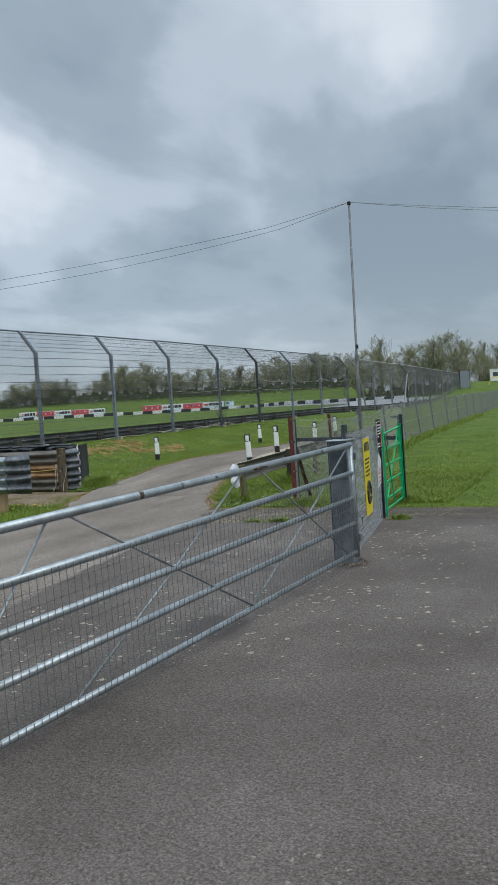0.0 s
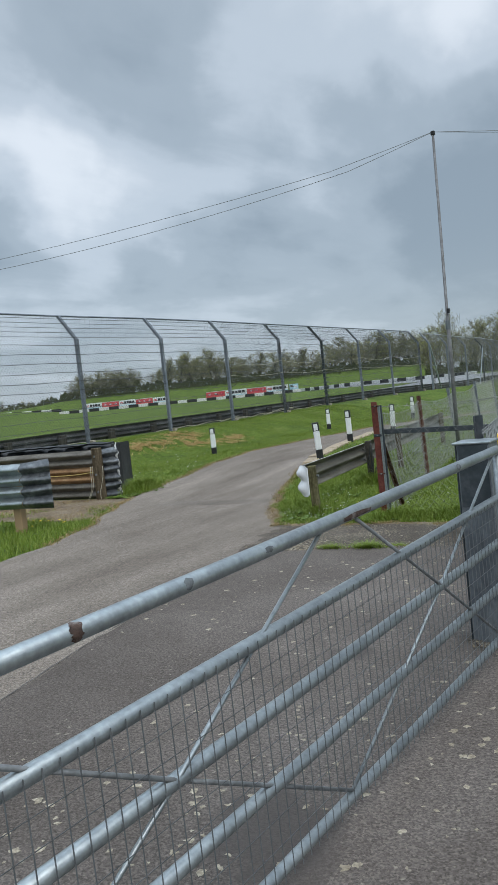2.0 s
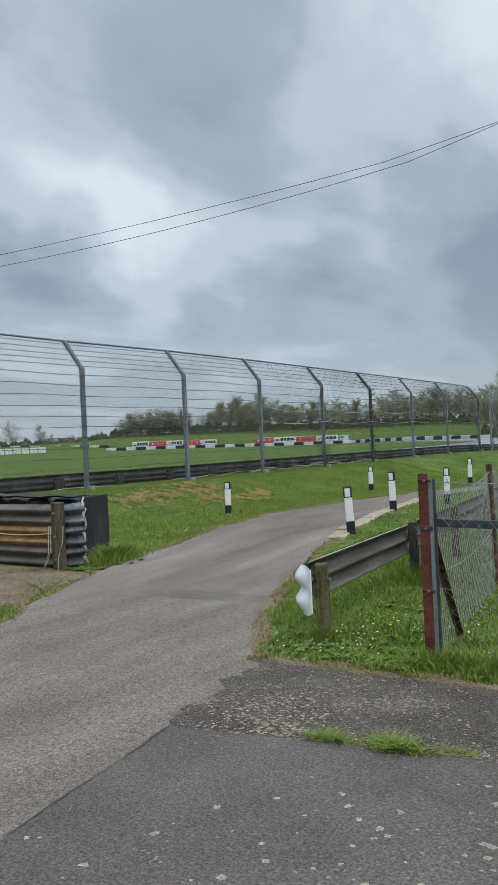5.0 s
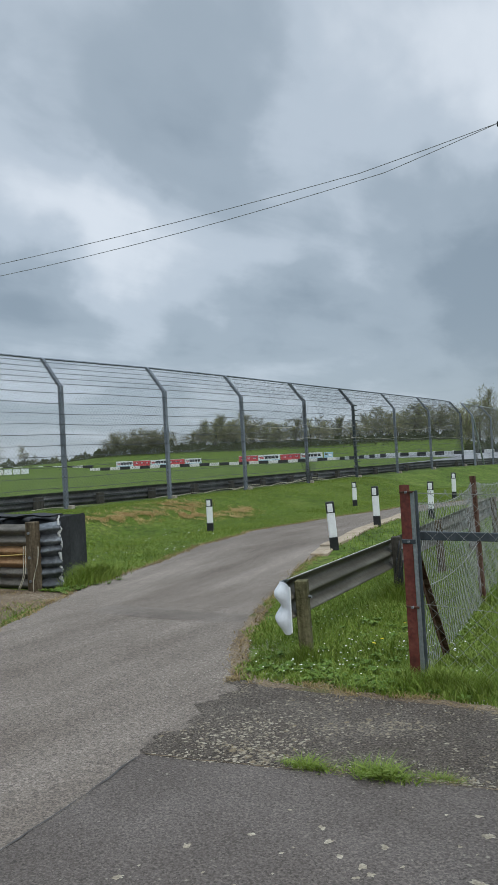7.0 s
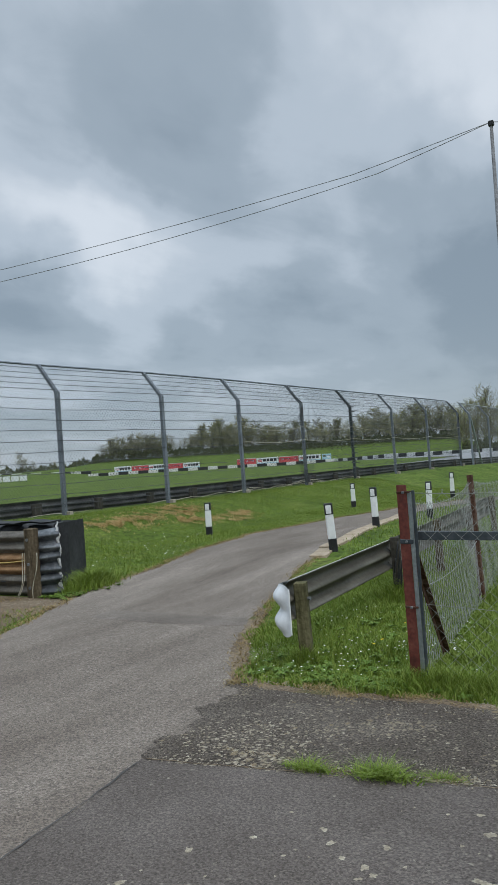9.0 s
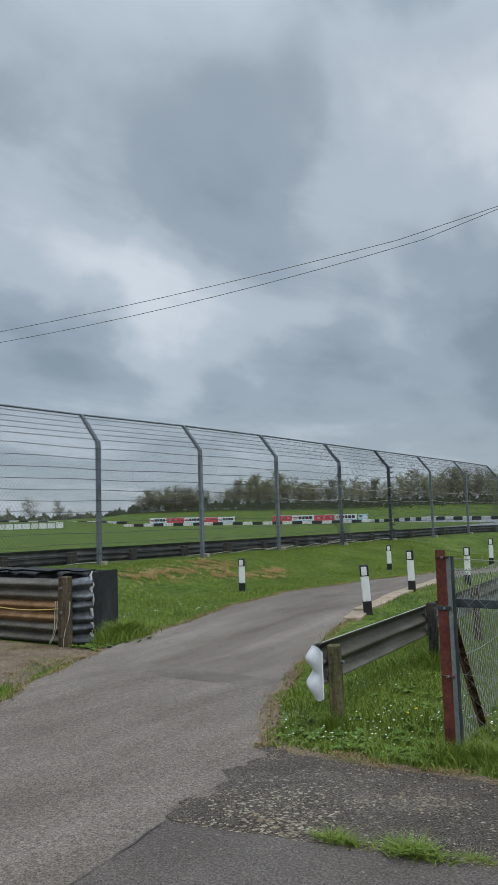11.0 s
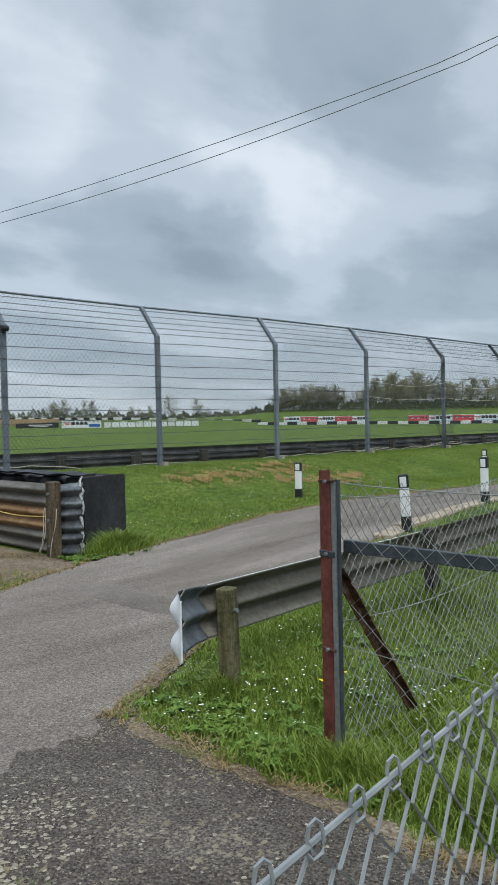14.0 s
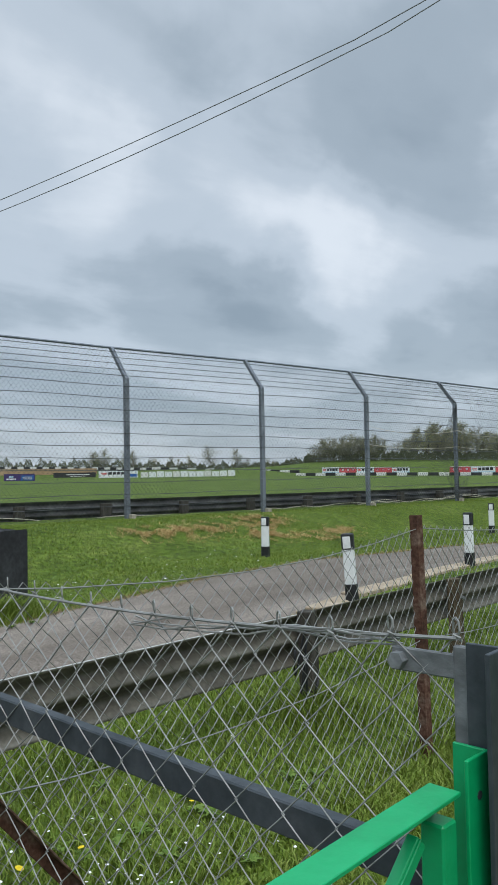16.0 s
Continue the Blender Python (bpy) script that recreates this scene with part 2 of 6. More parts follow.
M = dict(
    grass=material("grass", ((0.048, 0.078, 0.011), (0.080, 0.122, 0.018), (0.128, 0.160, 0.036)), scale=0.9, detail=12, rough=0.9, bump=0.8, bump_scale=30, fine=(11, 0.55), grit=(9, 0.22), spots=((1.3, 0.4, (0.110, 0.128, 0.030), 0.35), (3.5, 0.45, (0.045, 0.075, 0.012), 0.6))),
    blades=blades_material("grass_blades", (0.102, 0.164, 0.017), (0.156, 0.232, 0.028), (0.240, 0.290, 0.066)),
    weed=blades_material("weed_leaf", (0.075, 0.140, 0.018), (0.115, 0.195, 0.028), (0.175, 0.245, 0.05)),
    dry=blades_material("dry_grass", (0.27, 0.19, 0.08), (0.36, 0.265, 0.13), (0.21, 0.165, 0.065)),
    straw=blades_material("straw", (0.46, 0.31, 0.13), (0.60, 0.43, 0.20), (0.34, 0.24, 0.10)),
    asphalt=material("asphalt", ((0.080, 0.067, 0.058), (0.118, 0.100, 0.088), (0.166, 0.143, 0.128)), scale=0.45, detail=9, rough=0.88, bump=0.45, bump_scale=110, fine=(60, 0.30), grit=(150, 0.36),
                     spots=((24.0, 0.34, (0.30, 0.27, 0.22), 1.5), (1.1, 0.45, (0.085, 0.074, 0.068), 0.5))),
    old_asphalt=material("old_asphalt", ((0.076, 0.062, 0.050), (0.110, 0.092, 0.076), (0.150, 0.128, 0.107)), scale=1.4, detail=9, rough=0.9, bump=1.2, bump_scale=80, fine=(70, 0.45), grit=(120, 0.55),
                         spots=((16.0, 0.50, (0.30, 0.235, 0.145), 1.1), (34.0, 0.60, (0.34, 0.285, 0.20), 1.8), (55.0, 0.60, (0.30, 0.26, 0.195), 2.2))),
    lichen=material("lichen", ((0.23, 0.195, 0.145), (0.34, 0.295, 0.225), (0.46, 0.415, 0.33)), scale=30, detail=6, rough=0.95, bump=0.5, bump_scale=120, fine=(90, 0.3)),
    lane=material("lane", ((0.130, 0.106, 0.087), (0.19, 0.160, 0.134), (0.265, 0.227, 0.193)), scale=0.55, detail=10, rough=0.88, bump=0.55, bump_scale=85, fine=(55, 0.34), grit=(140, 0.38), stretch=(1.9, 0.45, 1),
                  spots=((3.6, 0.2, (0.31, 0.275, 0.235), 0.7), (14.0, 0.25, (0.30, 0.27, 0.23), 1.1))),
    lane_dark=material("lane_repair", ((0.118, 0.098, 0.081), (0.165, 0.140, 0.119), (0.225, 0.193, 0.166)), scale=1.2, detail=9, rough=0.88, bump=0.55, bump_scale=85, fine=(55, 0.26), grit=(170, 0.28)),
    tar=material("tar_joint", ((0.05, 0.047, 0.044), (0.08, 0.075, 0.07)), scale=6, rough=0.8),
    worn_beam=material("worn_beam", ((0.07, 0.062, 0.05), (0.125, 0.113, 0.095), (0.20, 0.187, 0.165)), scale=2.6, detail=8, rough=0.7, metal=0.15, bump=0.15, fine=(30, 0.25), stretch=(0.6, 1, 3), spots=((5.0, 0.3, (0.12, 0.07, 0.04), 1.2),)),
    dark_beam=material("dark_beam", ((0.045, 0.046, 0.046), (0.10, 0.102, 0.10), (0.19, 0.192, 0.19)), scale=1.8, detail=8, rough=0.5, metal=0.35, fine=(20, 0.25)),
    rail_back=material("guard_rail_back", ((0.066, 0.060, 0.045), (0.116, 0.107, 0.084), (0.175, 0.164, 0.134)), scale=2.2, detail=8, rough=0.55, metal=0.25, bump=0.1, fine=(30, 0.2), stretch=(1, 0.5, 3)),
    dirt=material("dirt", ((0.11, 0.08, 0.052), (0.175, 0.132, 0.09), (0.25, 0.20, 0.145)), scale=1.4, detail=9, rough=0.95, bump=0.8, bump_scale=50, fine=(60, 0.4), grit=(60, 0.35), spots=((20.0, 0.4, (0.33, 0.29, 0.23), 1.5), (2.2, 0.5, (0.085, 0.095, 0.03), 0.8))),
    kerb=material("kerb", ((0.30, 0.235, 0.165), (0.44, 0.36, 0.27)), scale=5, rough=0.9, bump=0.4, fine=(50, 0.2)),
    track=material("track", ((0.20, 0.205, 0.21), (0.26, 0.262, 0.265)), scale=0.2, rough=0.8, stretch=(1, 0.2, 1)),
    galv=material("galvanised", ((0.23, 0.255, 0.268), (0.30, 0.332, 0.345), (0.385, 0.42, 0.432)), scale=5, detail=8, rough=0.42, metal=0.7, bump=0.08, bump_scale=80, fine=(45, 0.14), spots=((9.0, 0.16, (0.19, 0.19, 0.185), 1.6),)),
    galv_old=material("galvanised_weathered", ((0.11, 0.118, 0.122), (0.185, 0.195, 0.20), (0.28, 0.29, 0.295)), scale=3.5, detail=7, rough=0.6, metal=0.3, bump=0.15, fine=(30, 0.2), stretch=(1, 1, 2.5)),
    rust=material("rusty_beam", ((0.16, 0.085, 0.04), (0.27, 0.155, 0.075), (0.36, 0.24, 0.13)), scale=3.0, detail=7, rough=0.8, bump=0.2, fine=(35, 0.2)),
    rust_patch=material("rust_patch", ((0.035, 0.022, 0.017), (0.07, 0.042, 0.032), (0.22, 0.20, 0.19)), scale=26, rough=0.8, bump=0.3),
    smudge=material("dull_smudge", ((0.075, 0.08, 0.083), (0.11, 0.12, 0.125), (0.17, 0.187, 0.195)), scale=30, rough=0.7, bump=0.2),
    torn_steel=material("torn_steel", ((0.045, 0.05, 0.056), (0.10, 0.11, 0.12), (0.21, 0.225, 0.24)), scale=4, detail=8, rough=0.55, metal=0.3, bump=0.3, bump_scale=18, fine=(20, 0.3)),
    wire=material("wire", ((0.22, 0.235, 0.235), (0.33, 0.345, 0.345)), scale=12, rough=0.55, metal=0.3),
    wire_worn=material("weathered_wire", ((0.20, 0.20, 0.187), (0.35, 0.355, 0.34)), scale=14, rough=0.55, metal=0.35),
    wire_far=material("dull_wire", ((0.11, 0.115, 0.11), (0.19, 0.195, 0.19)), scale=8, rough=0.6, metal=0.3),
    wire_dark=material("wire_dark", ((0.04, 0.044, 0.048), (0.08, 0.085, 0.09)), scale=3, rough=0.6, metal=0.3),
    cable=material("overhead_cable", ((0.15, 0.155, 0.16), (0.21, 0.215, 0.22)), scale=3, rough=0.6),
    mast=material("mast_steel", ((0.11, 0.108, 0.11), (0.17, 0.17, 0.175), (0.24, 0.242, 0.25)), scale=4, rough=0.6, metal=0.25, fine=(25, 0.15)),
    mesh_wire=material("gate_mesh_wire", ((0.10, 0.11, 0.115), (0.17, 0.18, 0.185)), scale=9, rough=0.55, metal=0.3),
    steel=material("dark_steel", ((0.035, 0.045, 0.052), (0.055, 0.066, 0.074), (0.085, 0.095, 0.105)), scale=7, rough=0.55, metal=0.3, bump=0.06, fine=(40, 0.15)),
    steel_grey=material("grey_steel", ((0.085, 0.098, 0.112), (0.145, 0.163, 0.18), (0.23, 0.25, 0.265)), scale=6, rough=0.55, metal=0.3, bump=0.08, fine=(30, 0.15), stretch=(1, 1, 0.4)),
    post_galv=material("fence_post_steel", ((0.135, 0.153, 0.182), (0.19, 0.214, 0.25), (0.25, 0.278, 0.315)), scale=4, rough=0.6, metal=0.25, fine=(25, 0.12)),
    red=material("red_oxide", ((0.075, 0.018, 0.012), (0.135, 0.032, 0.022), (0.19, 0.06, 0.042)), scale=9, detail=7, rough=0.7, bump=0.15, fine=(40, 0.25)),
    red_rust=material("rusted_angle", ((0.05, 0.026, 0.018), (0.10, 0.05, 0.035), (0.18, 0.13, 0.10)), scale=10, detail=7, rough=0.85, bump=0.3, fine=(40, 0.25)),
    wood=material("weathered_wood", ((0.062, 0.058, 0.028), (0.115, 0.105, 0.055), (0.19, 0.172, 0.10)), scale=7, detail=8, rough=0.9, bump=0.5, bump_scale=40, stretch=(3, 3, 0.35), fine=(30, 0.25)),
    wood_grey=material("grey_wood", ((0.04, 0.036, 0.03), (0.065, 0.06, 0.05), (0.10, 0.092, 0.078)), scale=5, detail=7, rough=0.9, bump=0.4, bump_scale=40, stretch=(3, 3, 0.4), fine=(30, 0.25)),
    wood_dark=material("dark_wood", ((0.05, 0.038, 0.025), (0.09, 0.07, 0.045), (0.15, 0.12, 0.08)), scale=7, detail=8, rough=0.9, bump=0.5, bump_scale=40, stretch=(3, 3, 0.35), fine=(30, 0.25)),
    rubber=material("rubber", ((0.012, 0.013, 0.014), (0.022, 0.023, 0.025), (0.04, 0.042, 0.045)), scale=2.5, detail=7, rough=0.65, bump=0.12, bump_scale=25, fine=(20, 0.2)),
    white=material("white_paint", ((0.62, 0.64, 0.65), (0.74, 0.75, 0.76), (0.80, 0.81, 0.82)), scale=7, rough=0.5, bump=0.06, fine=(25, 0.05)),
    white_old=material("dirty_white", ((0.44, 0.45, 0.44), (0.58, 0.59, 0.58), (0.70, 0.71, 0.70)), scale=5, rough=0.6, fine=(20, 0.12)),
    black=material("black_paint", ((0.010, 0.011, 0.012), (0.018, 0.019, 0.021), (0.03, 0.032, 0.034)), scale=9, rough=0.55, fine=(25, 0.2)),
    sign_dark=material("sign_dark_green", ((0.004, 0.010, 0.009), (0.008, 0.014, 0.013)), scale=3, rough=0.85),
    yellow=material("sign_yellow", ((0.68, 0.52, 0.012), (0.76, 0.60, 0.02)), scale=4, rough=0.4, fine=(15, 0.05)),
    pink=material("sign_red", ((0.54, 0.035, 0.075), (0.64, 0.05, 0.095)), scale=4, rough=0.45),
    green=material("green_paint", ((0.000, 0.26, 0.085), (0.001, 0.315, 0.108), (0.006, 0.36, 0.13)), scale=8, rough=0.42, bump=0.04, fine=(20, 0.06)),
    board_white=material("board_white", ((0.60, 0.64, 0.66), (0.70, 0.73, 0.75)), scale=0.6, rough=0.5),
    board_red=material("board_red", ((0.50, 0.07, 0.075), (0.58, 0.11, 0.11)), scale=0.6, rough=0.5),
    board_blue=material("board_blue", ((0.02, 0.09, 0.30), (0.03, 0.12, 0.36)), scale=0.6, rough=0.5),
    board_sky=material("board_sky", ((0.30, 0.50, 0.62), (0.40, 0.58, 0.68)), scale=0.6, rough=0.5),
    board_purple=material("board_purple", ((0.035, 0.02, 0.10), (0.05, 0.03, 0.14)), scale=0.6, rough=0.5),
    tan=material("board_tan", ((0.30, 0.20, 0.11), (0.38, 0.27, 0.16)), scale=0.4, rough=0.8),
    rope_yellow=material("yellow_cord", ((0.50, 0.36, 0.10), (0.62, 0.48, 0.18)), scale=20, rough=0.7),
    rope=material("pale_cord", ((0.40, 0.37, 0.28), (0.55, 0.52, 0.42)), scale=20, rough=0.7),
    bark=material("bark", ((0.07, 0.066, 0.052), (0.115, 0.108, 0.086), (0.165, 0.155, 0.125)), scale=0.8, rough=0.95, rand=0.25),
    # paler than the bark: distance haze put into the twig colour
    hazed_twig=material("hazed_twig", ((0.17, 0.165, 0.115), (0.26, 0.255, 0.18)), scale=0.5, rough=0.95, rand=0.3),
    leaf=blades_material("young_leaf", (0.20, 0.235, 0.06), (0.29, 0.32, 0.09), (0.38, 0.385, 0.14)),
    leaf_dark=blades_material("hedge_leaf", (0.04, 0.052, 0.024), (0.068, 0.082, 0.037), (0.105, 0.115, 0.058)),
    daisy=material("daisy", ((0.75, 0.75, 0.72), (0.82, 0.82, 0.8)), scale=20, rough=0.7),
    dandelion=material("dandelion", ((0.70, 0.50, 0.01), (0.80, 0.60, 0.02)), scale=20, rough=0.7),
    stone=material("stone", ((0.28, 0.25, 0.2), (0.40, 0.37, 0.31)), scale=20, rough=0.9),
    glass=material("window_glass", ((0.05, 0.06, 0.07), (0.08, 0.09, 0.10)), scale=1, rough=0.1),
)

# ---- mesh helpers ----


def smooth(a, b, v):
    s = np.clip((v - a) / (b - a), 0, 1)
    return s * s * (3 - 2 * s)


def part(name, bm, mat, parent=None, label="", soft=False):
    me = bpy.data.meshes.new(name)
    if isinstance(bm, tuple):
        me.from_pydata(bm[0], [], bm[1])
    else:
        bmesh.ops.recalc_face_normals(bm, faces=bm.faces)
        bm.to_mesh(me)
        bm.free()
    for m in mat if isinstance(mat, (list, tuple)) else (mat,):
        me.materials.append(m)
    if soft:
        me.polygons.foreach_set("use_smooth", [True] * len(me.polygons))
    me.update()
    ob = new(name, me)
    if parent:
        ob.parent = parent
    if label:
        ob["label"] = label
    return ob


def thing(name, place, label, category, group="", kind=""):
    ob = new(name)
    ob.empty_display_size = 0.1
    ob.matrix_basis = place if isinstance(place, Matrix) else pose(*place)
    return tagged(ob, label, category, group, kind)


def box(bm, cx, cy, cz, sx, sy, sz, bevel=0.0, turn=None):
    got = bmesh.ops.create_cube(bm, size=1.0)
    vs = got["verts"]
    for v in vs:
        v.co = Vector((v.co.x * sx, v.co.y * sy, v.co.z * sz))
    if bevel:
        es = list({e for v in vs for e in v.link_edges})
        res = bmesh.ops.bevel(bm, geom=es, offset=bevel, segments=1, affect="EDGES")
        vs = list({v for f in res["faces"] for v in f.verts} | {v for v in vs if v.is_valid})
    for v in vs:
        v.co = (turn @ v.co if turn else v.co) + Vector((cx, cy, cz))
    return bm


def boxm(*args, **kw):
    return box(bmesh.new(), *args, **kw)


def tube(bm, pts, r, sides=8, caps=True):
    """A tube along points; r is one radius or one for each point."""
    pts = [Vector(p) for p in pts]
    rings = []
    for i, p in enumerate(pts):
        d = (pts[min(i + 1, len(pts) - 1)] - pts[max(i - 1, 0)]).normalized()
        a = d.cross(Vector((0, 0, 1)) if abs(d.z) < 0.95 else Vector((1, 0, 0))).normalized()
        b = d.cross(a)
        rr = r[i] if isinstance(r, (list, tuple)) else r
        rings.append([bm.verts.new(p + rr * (a * math.cos(2 * math.pi * k / sides) + b * math.sin(2 * math.pi * k / sides))) for k in range(sides)])
    for u, w in zip(rings, rings[1:]):
        for k in range(sides):
            bm.faces.new((u[k], u[(k + 1) % sides], w[(k + 1) % sides], w[k]))
    if caps:
        bm.faces.new(rings[0])
        bm.faces.new(rings[-1])
    return bm


def tubem(*args, **kw):
    return tube(bmesh.new(), *args, **kw)


def wires(lines, r, sides=3):
    """Many thin wires at once: lines is an array (wires, points, 3). Gives vertices and faces."""
    P = np.asarray(lines, float)
    w, n, _ = P.shape
    d = np.empty_like(P)
    d[:, 1:-1] = P[:, 2:] - P[:, :-2]
    d[:, 0], d[:, -1] = P[:, 1] - P[:, 0], P[:, -1] - P[:, -2]
    d /= np.linalg.norm(d, axis=2, keepdims=True) + 1e-9
    ref = np.array([0.31, 0.17, 0.93]) if abs(d[:, :, 2]).mean() < 0.9 else np.array([0.9, 0.4, 0.1])
    a = np.cross(d, ref)
    a /= np.linalg.norm(a, axis=2, keepdims=True) + 1e-9
    b = np.cross(d, a)
    ring = np.stack([P + r * (a * math.cos(2 * math.pi * k / sides) + b * math.sin(2 * math.pi * k / sides)) for k in range(sides)], axis=2)
    base = np.arange(w * n * sides).reshape(w, n, sides)
    q = []
    for k in range(sides):
        j = (k + 1) % sides
        q.append(np.stack((base[:, :-1, k], base[:, :-1, j], base[:, 1:, j], base[:, 1:, k]), axis=-1).reshape(-1, 4))
    return ring.reshape(-1, 3).tolist(), np.concatenate(q).tolist()


def join_geo(*geos):
    V, F = [], []
    for v, f in geos:
        o = len(V)
        V += v
        F += [[i + o for i in x] for x in f]
    return V, F


def zigzag_mesh(length, height, pitch, r, sag=0.0, bulge=0.0, curl=True):
    """Woven diamond wire in the local x-z plane: each wire runs down in a zigzag and hooks its neighbours."""
    half = pitch / 2
    n = int(length / half)
    rows = int(height / half)
    z = height - np.arange(rows + 1) * half
    rng = np.random.default_rng(int(length * 1000 + height * 77))
    L = []
    for i in range(n):
        side = ((np.arange(rows + 1) + i) % 2) * 2 - 1
        x = (i + 0.5) * half + side * half * 0.52
        y = side * r * 0.8 + rng.normal(0, 0.0012, rows + 1)
        L.append(np.stack((x, y, z + rng.normal(0, 0.0015, rows + 1)), 1))
    P = np.array(L)
    s = P[:, :, 0] / length
    drop = sag * 4 * s * (1 - s)
    P[:, :, 2] = np.maximum(P[:, :, 2] - drop * (P[:, :, 2] / height), 0.01)
    P[:, :, 1] += bulge * np.sin(np.pi * s * 2.3) * (P[:, :, 2] / height)
    P[:, :, 0] = np.clip(P[:, :, 0], 0, length)
    geo = wires(P, r, 4)
    if curl:
        K = []
        for i in range(0, len(P), 2):
            t = P[i, 0]
            K.append([t + np.array(o) for o in ((0, 0, -0.006), (-0.005, 0.004, 0.006), (-0.003, 0.003, 0.018), (0.003, 0.0, 0.023), (0.008, -0.003, 0.018), (0.009, -0.005, 0.004), (0.005, -0.006, -0.006), (-0.004, -0.002, -0.010), (-0.006, 0.005, -0.004), (0.004, 0.006, 0.000))])
        geo = join_geo(geo, wires(np.array(K), r, 4))
    return geo


def sweep(bm, profile, path, closed=True, scale=None, flat=None):
    """Sweeps a profile (out, up) along a level path; 'out' is to the right of the way."""
    path = [Vector(p) for p in path]
    rings = []
    for i, p in enumerate(path):
        d = path[min(i + 1, len(path) - 1)] - path[max(i - 1, 0)]
        d.z = 0
        d.normalize()
        o = Vector((d.y, -d.x, 0))
        k = scale[i] if scale else 1.0
        f = flat[i] if flat else 1.0
        rings.append([bm.verts.new(p + o * u * k * f + Vector((0, 0, v * k))) for u, v in profile])
    m = len(profile)
    for a, b in zip(rings, rings[1:]):
        for k in range(m if closed else m - 1):
            j = (k + 1) % m
            bm.faces.new((a[k], a[j], b[j], b[k]))
    if closed:
        bm.faces.new(rings[0])
        bm.faces.new(rings[-1])
    return bm


def w_profile(height=0.312, depth=0.083, thick=0.004, n=25):
    """The W of a crash barrier's beam, as a closed strip centred on its height."""
    f = [(depth * (0.5 - 0.5 * math.cos(4 * math.pi * i / (n - 1))) ** 0.8, height * (i / (n - 1) - 0.5)) for i in range(n)]
    return f + [(u - thick, v) for u, v in reversed(f)]


def lerp(a, b, s):
    return tuple(x + (y - x) * s for x, y in zip(a, b))


# ---- the ground ----


def fence_shift(y):
    """How far the circuit fence swings away to the west beyond its corner."""
    return -0.086 * np.clip(np.asarray(y, float) - 67, 0, 80)


def ground_z(x, y):
    x, y = np.asarray(x, float), np.asarray(y, float)
    d = np.hypot(x + 2, y - 6)
    az = np.degrees(np.arctan2(-(x + 2), y - 6))
    side = smooth(-5.5, -8.5, x)
    lane = 0.15 * smooth(13, 17.5, y) * side + 0.10 * smooth(12, 30, y) * (1 - side)
    xs = x - fence_shift(y)
    bank = 0.70 - 0.25 * smooth(46, 66, y)
    z = lane + (bank - lane) * smooth(-12.7, -15.7, xs) * smooth(12.5, 15.5, y)
    out = smooth(-17.8, -20, xs)
    field = 0.5 + 1.05 * smooth(20, 200, d) - 0.65 * smooth(43, 27, az) * smooth(60, 190, d)
    z = z + (field - z) * out
    west = smooth(42, 46, az)
    z = z + (2.4 + 2.8 * smooth(47, 41, az)) * smooth(204 - 19 * west, 265 - 43 * west, d) * smooth(14, 18, az)
    z = z + 2.6 * smooth(60, 150, d) * smooth(13, 9, az) * (1 - out)
    return z + smooth(300, 900, d) * 4.0


def axis(near0, near1, step, far):
    mid = np.arange(near0, near1 + 1e-6, step)
    grow = np.cumsum(step * 1.10 ** np.arange(1, 75))
    grow = grow[grow < far]
    return np.concatenate((near0 - grow[::-1], mid, near1 + grow))


def sheet(xs, ys, lift=0.0, keep=None):
    X, Y = np.meshgrid(xs, ys)
    Z = ground_z(X, Y) + lift
    nx, ny = len(xs), len(ys)
    idx = np.arange(nx * ny).reshape(ny, nx)
    F = np.stack((idx[:-1, :-1], idx[:-1, 1:], idx[1:, 1:], idx[1:, :-1]), -1).reshape(-1, 4)
    V = np.stack((X, Y, Z), -1).reshape(-1, 3)
    if keep is not None:
        c = V[F].mean(1)
        F = F[keep(c[:, 0], c[:, 1])]
    return V.tolist(), F.tolist()


def lane_left(y):
    return np.interp(y, (-8, 4, 9.9, 11.1, 11.9, 13.54, 15.08, 16.45, 18.12, 19.93, 21.71, 23.74, 26.07, 28.3, 30), (-7.0, -7.4, -8.5, -8.8, -9.35, -10.09, -10.33, -10.53, -10.94, -11.25, -11.1, -10.82, -10.3, -9.3, -7.5)) + 0.04 * np.sin(y * 2.1) + 0.03 * np.sin(y * 5.3)


def lane_right(y):
    return np.interp(y, (-8, 8.0, 9.5, 10.6, 11.0, 11.7, 12.4, 13.32, 14.8, 16.37, 17.75, 20.47, 23.74, 26.06, 28.3, 30), (-4.2, -4.6, -5.38, -5.65, -5.86, -6.28, -6.64, -7.03, -7.6, -8.03, -8.4, -8.99, -9.42, -9.07, -7.9, -6.3)) + 0.03 * np.sin(y * 3.1)


def patchy(x, y, f=1.0):
    return 0.5 + 0.25 * np.sin(x * 2.3 * f + 1.3 * np.sin(y * 1.1 * f)) + 0.25 * np.sin(y * 2.9 * f + 1.7 * np.sin(x * 1.3 * f))


def joint_x(y):
    """Where the apron meets the lane."""
    return float(np.interp(y, (-8, 4.8, 6.0, 6.7, 7.2, 7.58, 8.5, 8.9, 9.3, 9.42), (-4.5, -4.70, -4.92, -5.06, -5.12, -5.17, -5.30, -5.35, -5.42, -5.45)))


def joint_y(x):
    """Where the apron meets the older strip before the verge."""
    return float(np.interp(x, (-5.45, -5.0, -4.58, -4.36, -3.6, -2.5, -1.5), (9.42, 9.49, 9.57, 9.65, 9.74, 9.85, 9.9)))


